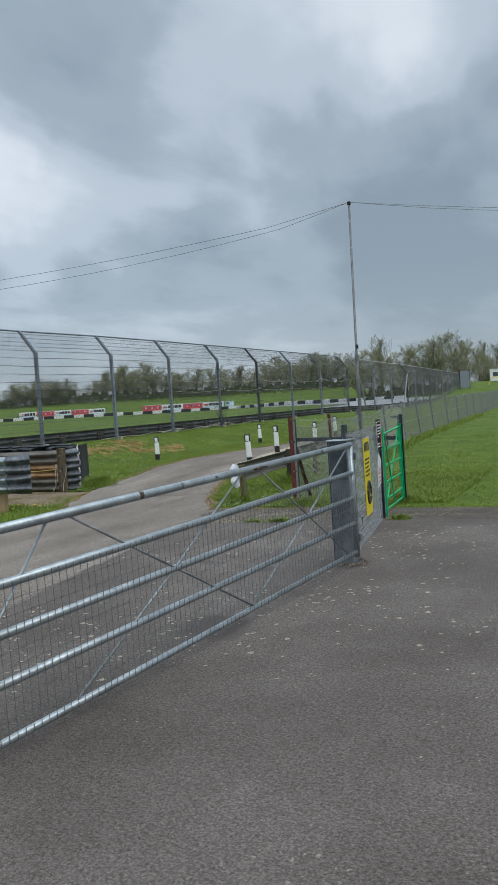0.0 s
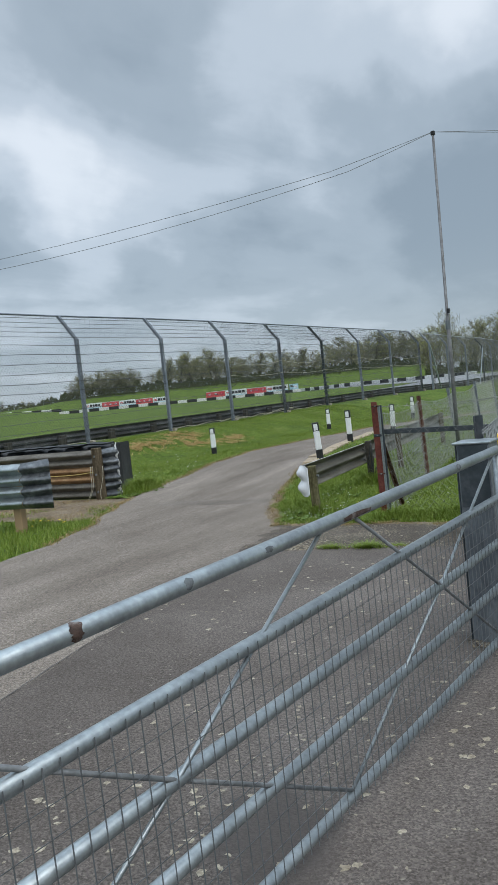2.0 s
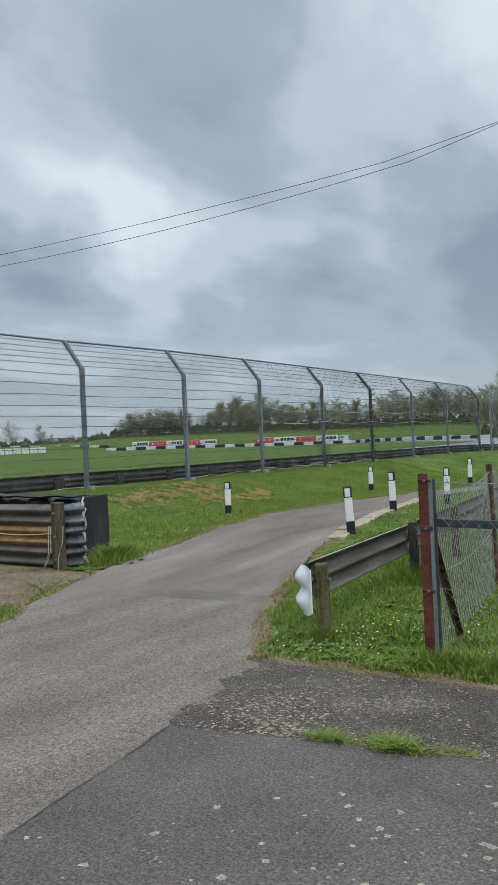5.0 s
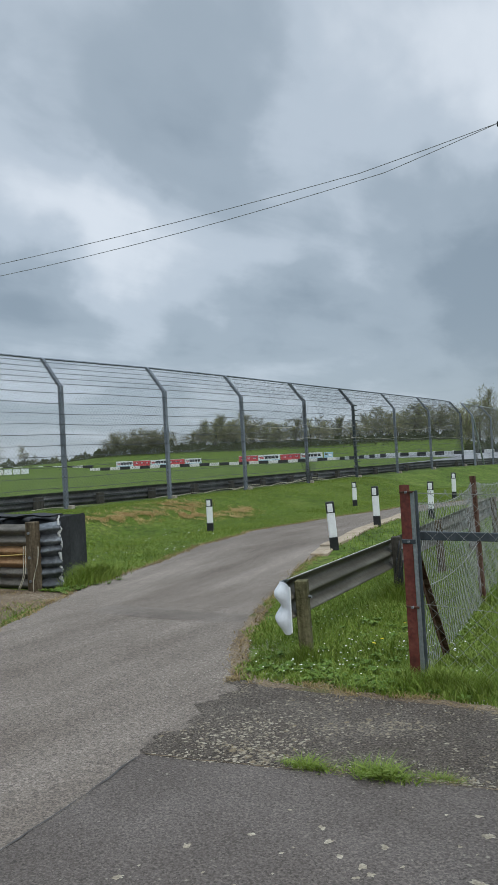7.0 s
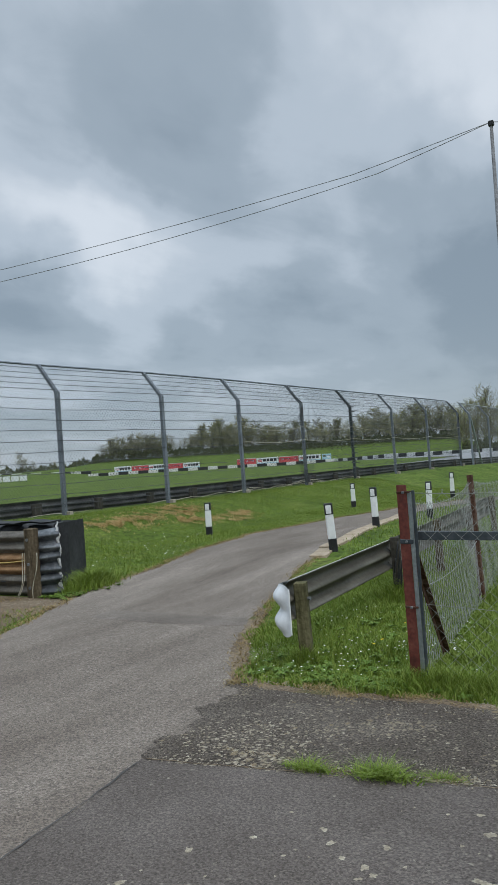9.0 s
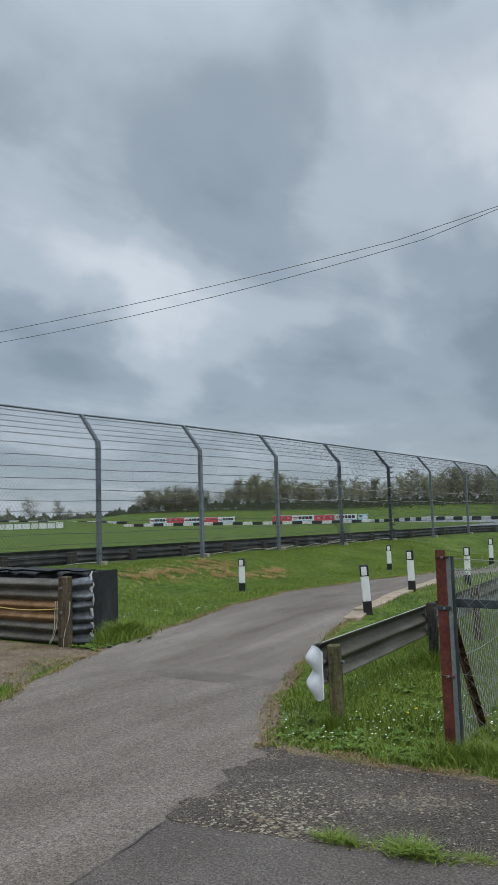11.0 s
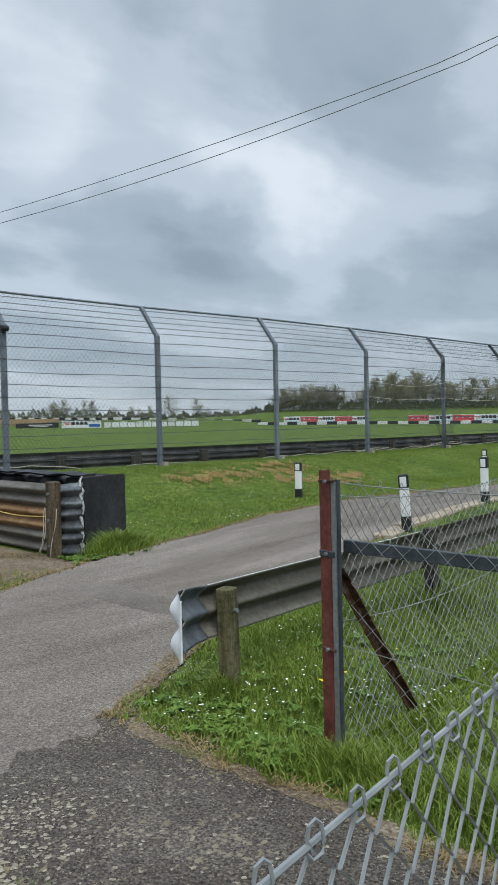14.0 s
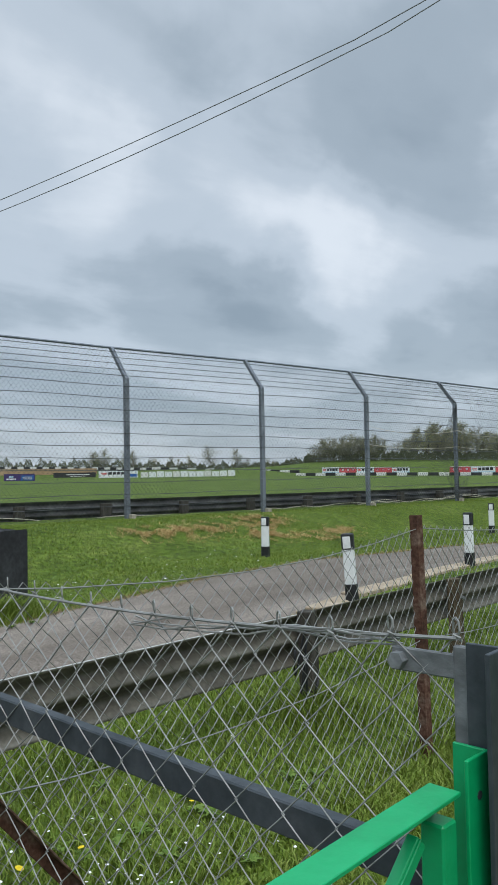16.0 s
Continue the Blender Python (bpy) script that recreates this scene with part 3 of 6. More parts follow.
def strip(left, right, y0, y1, n, across, lift, warp=None):
    V, F = [], []
    for i in range(n + 1):
        y = y0 + (y1 - y0) * i / n
        a, b = float(left(y)), float(right(y))
        for j in range(across + 1):
            x = a + (b - a) * j / across
            yy = warp(x, y) if warp else y
            V.append((x, yy, float(ground_z(x, yy)) + lift))
    w = across + 1
    for i in range(n):
        for j in range(across):
            k = i * w + j
            F.append((k, k + 1, k + w + 1, k + w))
    return V, F


tagged(part("ground", sheet(axis(-24, 6, 0.5, 2500), axis(-6, 42, 0.5, 2500)), M["grass"], soft=True),
       "uneven green grass ground that reaches to the hedges", "ground", kind="structure")
tagged(part("road", strip(lane_left, lambda y: float(lane_right(y)) + float(np.interp(y, (10.3, 10.9), (0.25, 0.0))), -8, 30, 150, 10, 0.012), M["lane"], soft=True),
       "worn pale grey tarmac lane that curves away", "road", kind="structure")
tagged(part("apron", strip(lambda y: joint_x(-8 + (y + 8) * 17.42 / 17.9) + 0.012 * math.sin(7 * y) + 0.008 * math.sin(19 * y), lambda y: 7.0, -8, 9.9, 90, 34, 0.016, lambda x, y: -8 + (y + 8) * (joint_y(x) + 8) / 17.9), M["asphalt"], soft=True),
       "dark grey tarmac apron dotted with pale lichen", "road", kind="structure")
tagged(part("apron_edge", strip(lambda y: float(lane_right(y)) - 0.05 + 0.06 * math.sin(9 * y) + 0.035 * math.sin(23 * y + 1) + 0.012 * math.sin(61 * y), lambda y: 7.0, 9.4, 10.88, 120, 40, 0.0145, lambda x, y: joint_y(x) - 0.01 + (y - 9.4) * (10.89 - joint_y(x)) / 1.48), M["old_asphalt"], soft=True),
       "older rough tarmac strip with moss and grit", "road", kind="structure")
tagged(part("track", strip(lambda y: np.interp(y, (-20, 40, 80, 101, 130, 177, 200), (-27.5, -27.5, -29, -32, -49, -82, -105)), lambda y: np.interp(y, (-20, 80, 110, 140, 180, 200), (-20.3, -20.5, -22, -31, -56, -75)), -20, 200, 90, 8, 0.03), M["track"], soft=True),
       "grey tarmac racing circuit behind the barrier", "road", kind="structure")
tagged(part("dirt_patch", strip(lambda y: -13.5 + 0.15 * math.sin(3 * y), lambda y: float(lane_left(y)) + 0.04 - 0.25 * math.sin(2.2 * (y - 11.5)), 11.4, 13.55, 16, 10, 0.008), M["dirt"], soft=True),
       "bare brown earth and gravel beside the lane", "ground", kind="structure")


def road_joint(name, pts, w, mat, label, lift=0.0205):
    """A thin strip laid on the tarmac, uneven in width."""
    rng = random.Random(len(pts) * 7 + int(w * 1000))
    V, F = [], []
    fine = []
    for a, b in zip(pts, pts[1:]):
        n = max(2, int(math.dist(a, b) / 0.08))
        fine += [(a[0] + (b[0] - a[0]) * k / n, a[1] + (b[1] - a[1]) * k / n) for k in range(n)]
    for i, (x, y) in enumerate(fine):
        q = fine[min(i + 1, len(fine) - 1)]
        p = fine[max(i - 1, 0)]
        d = Vector((q[0] - p[0], q[1] - p[1], 0)).normalized()
        s = Vector((-d.y, d.x, 0)) * w * (rng.uniform(0.25, 1.0) if w < 0.03 else rng.uniform(0.7, 1.0))
        j = Vector((-d.y, d.x, 0)) * min(w, 0.022) * rng.uniform(-1, 1)
        for o in (-s, s):
            v = Vector((x, y, 0)) + o + j
            V.append((v.x, v.y, float(ground_z(v.x, v.y)) + lift))
    F = [(2 * i, 2 * i + 1, 2 * i + 3, 2 * i + 2) for i in range(len(fine) - 1)]
    tagged(part(name, (V, F), M[mat]), label, "road", kind="structure")


# the wider dark strip also paints the shadow line of the small step
road_joint("road_joint", [(joint_x(y), y) for y in (7.3, 7.6, 8.0, 8.5, 8.9, 9.15, 9.3, 9.42)], 0.008, "tar", "dark crack and painted step shadow where the apron meets the lane")
road_joint("road_joint", [(joint_x(y), y) for y in (-3, 2, 4.8, 6.0, 6.7, 7.2, 7.4)], 0.006, "tar", "thin crack where the apron meets the lane")
road_joint("road_joint", [(x, joint_y(x)) for x in (-5.42, -5.0, -4.58, -4.36, -4.0, -3.6, -2.9)], 0.007, "dirt", "gritty joint across the tarmac")
road_joint("road_joint", [(x, joint_y(x)) for x in (-2.9, -2.5, -1.5, 0, 3)], 0.010, "tar", "dark joint across the tarmac")


def lichen():
    """Pale crusts of lichen, each an uneven round blotch on the tarmac."""
    rng = random.Random(77)
    V, F = [], []

    def blotch(x, y, r, lift):
        o, n = len(V), 11
        e, turn = rng.uniform(0.65, 1.0), rng.uniform(0, 3.1)
        V.append((x, y, float(ground_z(x, y)) + lift + 0.001))
        for k in range(n):
            a = math.tau * k / n
            q = r * rng.uniform(0.45, 1.2)
            u, v = q * math.cos(a), q * e * math.sin(a)
            px, py = x + u * math.cos(turn) - v * math.sin(turn), y + u * math.sin(turn) + v * math.cos(turn)
            V.append((px, py, float(ground_z(px, py)) + lift))
        F.extend((o, o + 1 + k, o + 1 + (k + 1) % n) for k in range(n))

    for _ in range(2600):
        x = rng.uniform(-5.3, 2.5)
        y = rng.uniform(3.0, 9.45)
        if x < joint_x(y) + 0.1 or y > joint_y(x) - 0.03:
            continue
        if float(patchy(x, y, 0.6)) < rng.uniform(0.2, 0.8):
            continue
        blotch(x, y, rng.choice((0.008, 0.010, 0.013, 0.016, 0.020, 0.026)), 0.0175)
    for _ in range(260):
        x = rng.uniform(-5.4, -2.6)
        blotch(x, joint_y(x) + abs(rng.gauss(0, 0.05)) - 0.015, rng.choice((0.004, 0.006, 0.009, 0.013)), 0.0178)
    for _ in range(620):
        x, y = rng.gauss(-5.0, 0.22), rng.gauss(9.9, 0.26)
        if y < joint_y(x) or y > 10.8 or x < float(lane_right(y)) + 0.02:
            continue
        blotch(x, y, rng.choice((0.004, 0.006, 0.010, 0.015)), 0.0165)
    for _ in range(260):
        x, y = rng.uniform(-5.2, -2.7), rng.uniform(9.75, 10.75)
        if y > joint_y(x) and x > float(lane_right(y)) + 0.05:
            blotch(x, y, rng.choice((0.004, 0.006, 0.010, 0.014)), 0.0165)
    tagged(part("lichen", (V, F), M["lichen"]), "cream crusts of lichen scattered on the tarmac", "lichen", kind="stuff")


def lane_repair():
    """A darker patched band across the lane."""
    rng = random.Random(23)
    V = []
    n = 40
    for k in range(n + 1):
        s = k / n
        x = -8.9 + 2.1 * s
        for y in (12.60 - 0.35 * s * (1 - s) + rng.uniform(-0.02, 0.02), 13.02 - 0.10 * s + rng.uniform(-0.02, 0.02)):
            V.append((x, y, float(ground_z(x, y)) + 0.0142))
    tagged(part("road_patch", (V, [(2 * k, 2 * k + 2, 2 * k + 3, 2 * k + 1) for k in range(n)]), M["lane_dark"]), "darker patched band across the lane", "road", kind="structure")


lane_repair()
lichen()
road_joint("road_joint", [(-9.7, 13.62), (-9.0, 13.78), (-8.2, 13.95), (-7.3, 14.12)], 0.005, "lane_dark", "thin crack across the lane", 0.0145)
road_joint("bare_earth", [(-2.95, 10.92), (-4.2, 10.88), (-4.8, 10.85), (-5.4, 10.84), (-5.75, 10.94)], 0.06, "dirt", "bare crumbling earth between the verge and the tarmac", 0.0165)
road_joint("bare_earth", [(float(lane_left(y)) - 0.01, y) for y in np.arange(13.6, 22, 0.6)], 0.035, "dirt", "thin bare earth along the edge of the lane", 0.0145)
road_joint("bare_earth", [(-5.70, 10.92), (-5.92, 11.15), (-6.06, 11.36), (-6.28, 11.72), (-6.46, 12.1), (-6.72, 12.6), (-7.1, 13.5)], 0.085, "dirt", "bare gritty earth where the lane cuts the corner of the verge", 0.0165)

# ---- the field gate and its post ----


def flowing(pts):
    """The same line with rounded bends."""
    p = [Vector(v) for v in (pts[0], *pts, pts[-1])]
    res = []
    for a, b, c, d in zip(p, p[1:], p[2:], p[3:]):
        for k in range(4):
            t = k / 4
            res.append(0.5 * (2 * b + (c - a) * t + (2 * a - 5 * b + 4 * c - d) * t * t + (3 * b - a - 3 * c + d) * t ** 3))
    return res + [p[-1]]


def along(a, b, z=0.0):
    """A pose at a whose x axis points level to b."""
    return pose(a[0], a[1], z, 0, 0, math.degrees(math.atan2(b[1] - a[1], b[0] - a[0])))


def field_gate():
    a, b = (-2.243, 7.05), (-2.72, 2.30)
    length = math.hypot(a[0] - b[0], a[1] - b[1])
    g = thing("field_gate", along(a, b) @ pose(0, 0, 0, 0, 0.97, 0), "galvanised tubular five-bar field gate with welded mesh, closed", "gate")
    bars = ((1.167, 0.0255), (0.905, 0.024), (0.669, 0.023), (0.435, 0.022), (0.165, 0.021))
    for z, r in bars:
        part("rail", tubem([(0, 0, z), (length * 0.5, 0, z - 0.004), (length, 0, z)], r, 14), M["galv"], g, soft=True)
    for x in (0.0, length):
        part("stile", tubem([(x, 0, 0.115), (x, 0, 1.185)], 0.026, 12), M["galv"], g, soft=True)
    rng = random.Random(17)
    for x0, x1, lo, hi in ((3.095, 3.13, -60, 95), (1.60, 1.82, -45, 15), (2.69, 2.72, -30, 60), (0.62, 0.67, -20, 50), (2.29, 2.33, -10, 40)):
        bm = bmesh.new()
        zr = 1.167 - 0.004 * (1 - abs(2 * (x0 / length) - 1))
        arc = []
        for x in np.linspace(x0, x1, 4):
            w = rng.uniform(0.75, 1.0) if x0 < x < x1 else rng.uniform(0.45, 0.75)
            arc.append([bm.verts.new((x + rng.uniform(-0.006, 0.006), 0.0262 * math.cos(radians(t)), zr + 0.0262 * math.sin(radians(t)))) for t in (lo + hi) / 2 + (np.linspace(lo, hi, 9) - (lo + hi) / 2) * w])
        for u, w in zip(arc, arc[1:]):
            for k in range(8):
                bm.faces.new((u[k], u[k + 1], w[k + 1], w[k]))
        if x0 > 3 or x1 - x0 > 0.1:
            part("rust_patch", bm, M["rust_patch"], g, "rubbed rusty patch on the top rail", soft=True)
        else:
            part("smudge", bm, M["smudge"], g, "dull dark smudge on the top rail", soft=True)
    for top, foot in ((3.70, 1.93), (1.95, 3.77), (1.70, 0.20), (0.08, 1.93), (3.87, 4.75)):
        part("brace", tubem([(top, 0.0, 1.145), ((top + foot) / 2, 0.012, 0.66), (foot, 0.0, 0.18)], 0.0075, 7), M["galv" if top < foot else "galv_old"], g, soft=True)
    xs = np.arange(0.04, length, 0.052)
    up = np.array([[(x, 0.027, 0.14), (x, 0.0285, 0.5), (x, 0.027, 0.915)] for x in xs])
    zs = (0.83, 0.755, 0.59, 0.515, 0.36, 0.27)
    flat = np.array([[(0, 0.030, z), (length / 2, 0.031, z - 0.004), (length, 0.030, z)] for z in zs])
    part("mesh_infill", join_geo(wires(up, 0.0021), wires(flat, 0.0014)), M["mesh_wire"], g)
    hook = bmesh.new()
    tube(hook, [(0.0, 0.03, 0.5), (-0.05, 0.055, 0.48), (-0.055, 0.05, 0.42)], 0.008, 6)
    part("latch", hook, M["galv_old"], g)
    for z in (1.06, 0.30):
        part("bracket", boxm(-0.02, 0.02, z, 0.03, 0.05, 0.07, 0.004), M["steel_grey"], g)
    # the hanging post at the far end of the gate
    p = thing("gate_post", along(b, a), "square galvanised steel hanging post of the gate", "post")
    part("shaft", boxm(-0.09, 0, 0.64, 0.10, 0.10, 1.28, 0.006), M["galv_old"], p)
    part("cap", boxm(-0.09, 0, 1.285, 0.11, 0.11, 0.012, 0.003), M["galv"], p)


def slam_post():
    p = thing("slam_post", (-2.405, 7.235, 0, 0, 0, -3), "wide grey steel box post with a pale lid", "post")
    part("front_plate", boxm(0.006, -0.088, 0.60, 0.188, 0.008, 1.19, 0.002), M["steel_grey"], p)
    part("cover_plate", boxm(0.006, -0.095, 1.01, 0.170, 0.006, 0.36, 0.002), M["steel"], p, "dark cover plate at the top")
    # shade put into the colour: back and left plates use the darker steel
    part("back_plate", boxm(0, 0.088, 0.60, 0.20, 0.008, 1.19, 0.002), M["steel"], p)
    part("side_plate", boxm(-0.097, 0, 0.60, 0.008, 0.168, 1.19, 0.002), M["steel"], p)
    part("side_plate", boxm(0.097, 0, 0.60, 0.008, 0.168, 1.19, 0.002), M["steel_grey"], p)
    part("lid", boxm(0.0, 0, 1.202, 0.225, 0.205, 0.014, 0.004), M["galv"], p, "pale galvanised lid")
    part("bolt", tubem([(0.05, -0.090, 1.12), (0.05, -0.105, 1.12)], 0.012, 6), M["galv_old"], p)
    f = bmesh.new()
    rng = random.Random(4)
    ring = []
    for i in range(18):
        t = i / 18 * math.tau
        a, b = 0.19 * rng.uniform(0.8, 1.2), 0.16 * rng.uniform(0.8, 1.2)
        ring.append([f.verts.new((0.03 + a * k * math.cos(t), -0.03 + b * k * math.sin(t), zz + rng.uniform(0, 0.006))) for k, zz in ((0.55, 0.034), (0.8, 0.036), (1.0, 0.017))])
    for u, w in zip(ring, ring[1:] + ring[:1]):
        for k in range(2):
            f.faces.new((u[k], u[k + 1], w[k + 1], w[k]))
    part("footing", f, M["old_asphalt"], p, "broken tarmac round the foot")


FA, FB = (-2.405, 7.44), (-2.765, 9.87)


def entrance_fence():
    length = math.hypot(FB[0] - FA[0], FB[1] - FA[1])
    g = thing("chain_link_fence", along(FA, FB), "galvanised chain-link fence panel between dark steel posts", "fence")
    part("mesh", zigzag_mesh(length, 1.235, 0.078, 0.0022, sag=0.012), M["wire"], g)
    for z in (1.232, 0.78, 0.03):
        part("line_wire", tubem([(0, 0.003, z), (length / 2, 0.003, z - 0.01), (length, 0.003, z)], 0.0026 if z < 1 else 0.0036, 6), M["wire"], g)

    def angle_post(x, top, w):
        """A steel angle: one leg along the fence behind it, one leg across."""
        bm = bmesh.new()
        box(bm, x - w / 2, w, top / 2, w, 0.006, top, 0.001)
        box(bm, x, w / 2, top / 2, 0.006, w, top, 0.001)
        part("post", bm, M["steel"], g)

    angle_post(0.06, 1.34, 0.05)
    part("bolt_hole", tubem([(0.03, 0.0455, 1.30), (0.03, 0.0468, 1.30)], 0.006, 8), M["galv"], g)
    bm = bmesh.new()
    corner = Vector((length + 0.078, -0.002, 0.65))
    for way, w in ((Vector((-0.6, 0.8, 0)), 0.050), (Vector((-0.93, -0.37, 0)), 0.062)):
        rot = way.to_track_quat("X", "Z").to_matrix()
        box(bm, *(corner + way * w / 2), w, 0.006, 1.30, 0.001, rot)
    part("post", bm, M["steel"], g)
    part("tension_bar", boxm(length + 0.032, -0.028, 0.635, 0.024, 0.007, 1.265, 0.001), M["galv_old"], g)
    part("bolt", tubem([(length + 0.034, -0.046, 1.225), (length + 0.034, 0.0, 1.225)], 0.009, 6), M["galv_old"], g)
    part("stretcher", boxm(length - 0.03, -0.012, 1.248, 0.13, 0.007, 0.032, 0.001), M["steel_grey"], g)
    rng = random.Random(8)
    tw = bmesh.new()
    for start, turns, grow in ((-0.115, 3.5, 0.0), (-0.07, 2.5, 0.004), (-0.03, 2.0, 0.002)):
        pts = []
        for k in range(int(turns * 8) + 1):
            a = math.tau * k / 8
            r = 0.021 + grow + rng.uniform(-0.002, 0.005)
            pts.append((length + start + 0.020 * k / 8 + rng.uniform(-0.003, 0.003), -0.012 + 0.6 * r * math.cos(a), 1.250 + r * math.sin(a)))
        tube(tw, flowing(pts), 0.0018, 6)
    for lean, up in ((0.0, 0.044), (0.012, 0.036)):
        tube(tw, flowing([(length - 0.05, -0.016, 1.215), (length - 0.042 + lean, -0.024, 1.255), (length - 0.034 + lean, -0.020, 1.25 + up * 0.8), (length - 0.022 + lean, -0.016, 1.25 + up), (length - 0.012 + lean, -0.018, 1.25 + up * 0.75), (length - 0.016 + lean, -0.024, 1.262), (length + 0.010, -0.030, 1.268), (length + 0.028, -0.036, 1.262)]), 0.0018, 6)
    for k in range(2):
        pts = [(length - 0.12 + 0.024 * q + rng.uniform(-0.008, 0.008), -0.016 + rng.uniform(-0.012, 0.012), 1.262 + rng.uniform(-0.014, 0.018)) for q in range(5)]
        tube(tw, flowing(pts), 0.0018, 6)
    tube(tw, flowing([(length + 0.034, -0.040, 1.222), (length + 0.020, -0.032, 1.175), (length - 0.004, -0.024, 1.135), (length - 0.022, -0.016, 1.116), (length - 0.050, -0.014, 1.126), (length - 0.072, -0.012, 1.150)]), 0.0018, 6)
    tube(tw, flowing([(length - 0.052, -0.016, 1.145), (length - 0.030, -0.020, 1.120), (length - 0.020, -0.012, 1.095), (length - 0.030, -0.010, 1.05)]), 0.0018, 6)
    part("tie_wire", tw, M["wire"], g)


def text_mesh(body, size):
    cu = bpy.data.curves.new("lettering", "FONT")
    cu.body, cu.size, cu.extrude = body, size, 0.0006
    cu.resolution_u = 3
    ob = bpy.data.objects.new("lettering", cu)
    scene.collection.objects.link(ob)
    me = bpy.data.meshes.new_from_object(ob.evaluated_get(bpy.context.evaluated_depsgraph_get()))
    bpy.data.objects.remove(ob)
    bpy.data.curves.remove(cu)
    return me


def rounded_plate(bm, w, h, t, r, y=0.0):
    """A plate in local x-z, its lower left corner at the origin."""
    pts = []
    for cx, cz, a0 in ((w - r, r, -90), (w - r, h - r, 0), (r, h - r, 90), (r, r, 180)):
        for k in range(5):
            a = radians(a0 + 22.5 * k)
            pts.append((cx + r * math.cos(a), cz + r * math.sin(a)))
    front = [bm.verts.new((x, y - t, z)) for x, z in pts]
    back = [bm.verts.new((x, y, z)) for x, z in pts]
    bm.faces.new(front)
    bm.faces.new(list(reversed(back)))
    n = len(pts)
    for k in range(n):
        bm.faces.new((front[k], back[k], back[(k + 1) % n], front[(k + 1) % n]))
    return bm


def flat_bar(bm, x, z, w, h, y, t=0.0012):
    return box(bm, x + w / 2, y - t / 2, z + h / 2, w, t, h)


def fence_point(s, z, off=-0.009):
    m = along(FA, FB)
    return m @ Matrix.Translation((s, off, z))


def pit_sign():
    g = thing("warning_sign", fence_point(1.952, 0.934, -0.041) @ pose(0, 0, 0, 0, -0.3, 0), "black safety sign with white lettering and red panel, on fence", "sign")
    w, h = 0.448, 0.345
    part("panel", rounded_plate(bmesh.new(), w, h, 0.004, 0.018), M["sign_dark"], g)
    r = 0.018
    loop = []
    for cx, cz, a0 in ((w - r, r, -90), (w - r, h - r, 0), (r, h - r, 90), (r, r, 180)):
        loop += [(cx + r * math.cos(radians(a0 + 22.5 * k)), -0.002, cz + r * math.sin(radians(a0 + 22.5 * k))) for k in range(5)]
    part("rim", tubem(loop + loop[:1], 0.0026, 6), M["white_old"], g, "worn pale plastic rim", soft=True)
    part("top_edge", boxm(w / 2, 0.003, h - 0.001, w - 0.03, 0.012, 0.005, 0.001), M["galv"], g)
    red = bmesh.new()
    flat_bar(red, 0.347, 0.02, 0.072, h - 0.028, -0.0045)
    part("red_panel", red, M["pink"], g)
    badge = bmesh.new()
    n = 16
    pts = [(0.383 + 0.027 * math.copysign(abs(math.cos(a)) ** 0.6, math.cos(a)), 0.263 + 0.040 * math.sin(a) * (1.25 if math.sin(a) < 0 else 0.9)) for a in (math.tau * k / n for k in range(n))]
    tube(badge, [(x, -0.0066, z) for x, z in pts] + [(pts[0][0], -0.0066, pts[0][1])], 0.0022, 5)
    part("badge", badge, M["board_sky"], g, "pale shield-shaped badge outline")
    for k, z in enumerate((0.272, 0.250, 0.194)):
        part("badge_bar", flat_bar(bmesh.new(), 0.366, z - 0.006, 0.032 - 0.006 * (k == 1), 0.010, -0.006), M["board_sky"], g)
    for i, (line, x) in enumerate((("The Pits and Pit Lane are", 0.022), ("areas of potential", 0.066), ("danger & great care", 0.054), ("should be exercised at", 0.040), ("all times.", 0.055))):
        me = text_mesh(line, 0.0335)
        me.materials.append(M["white"])
        t = new("lettering", me)
        t.parent = g
        if i == 0:
            across = 0.324 / max(v.co.x for v in me.vertices)
        t.matrix_basis = pose(x, -0.0052, h - 0.050 - 0.0345 * i, 90) @ Matrix.Diagonal((across, 1.05, 1, 1))
    rng = random.Random(2)
    for i in range(2):
        x = 0.03
        while x < 0.24:
            wd = min(rng.uniform(0.02, 0.05), 0.28 - x)
            part("small_print", flat_bar(bmesh.new(), x, h - 0.275 - 0.034 * i, wd, 0.013, -0.0045), M["white"], g)
            x += wd + 0.009


def yellow_sign():
    g = thing("yellow_sign", fence_point(0.98, 0.27), "tall yellow plastic safety notice with black print on the fence", "sign")
    w, h = 0.47, 0.87
    part("panel", rounded_plate(bmesh.new(), w, h, 0.004, 0.02), M["yellow"], g)
    part("edge", boxm(w / 2, -0.002, h + 0.001, w - 0.05, 0.006, 0.004), M["white_old"], g)
    b = bmesh.new()
    for k in range(4):
        flat_bar(b, 0.05 + 0.098 * k, h - 0.15, 0.070, 0.10, -0.0045)
    for r in range(5):
        flat_bar(b, 0.06, h - 0.25 - 0.045 * r, 0.35 - 0.04 * (r % 3), 0.018, -0.0045)
    part("print", b, M["black"], g)
    d = bmesh.new()
    tube(d, [(w / 2 + 0.12 * math.cos(a), -0.006, 0.25 + 0.12 * math.sin(a)) for a in (math.tau * k / 24 for k in range(25))], 0.016, 6)
    flat_bar(d, w / 2 - 0.05, 0.18, 0.03, 0.14, -0.0045)
    flat_bar(d, w / 2 + 0.015, 0.18, 0.05, 0.14, -0.0045)
    part("symbol", d, M["black"], g)
    part("cable_tie", tubem([(0.06, -0.006, h - 0.03), (0.06, -0.012, h), (0.06, 0.004, h + 0.012), (0.06, 0.010, h - 0.02)], 0.0022, 5), M["black"], g)


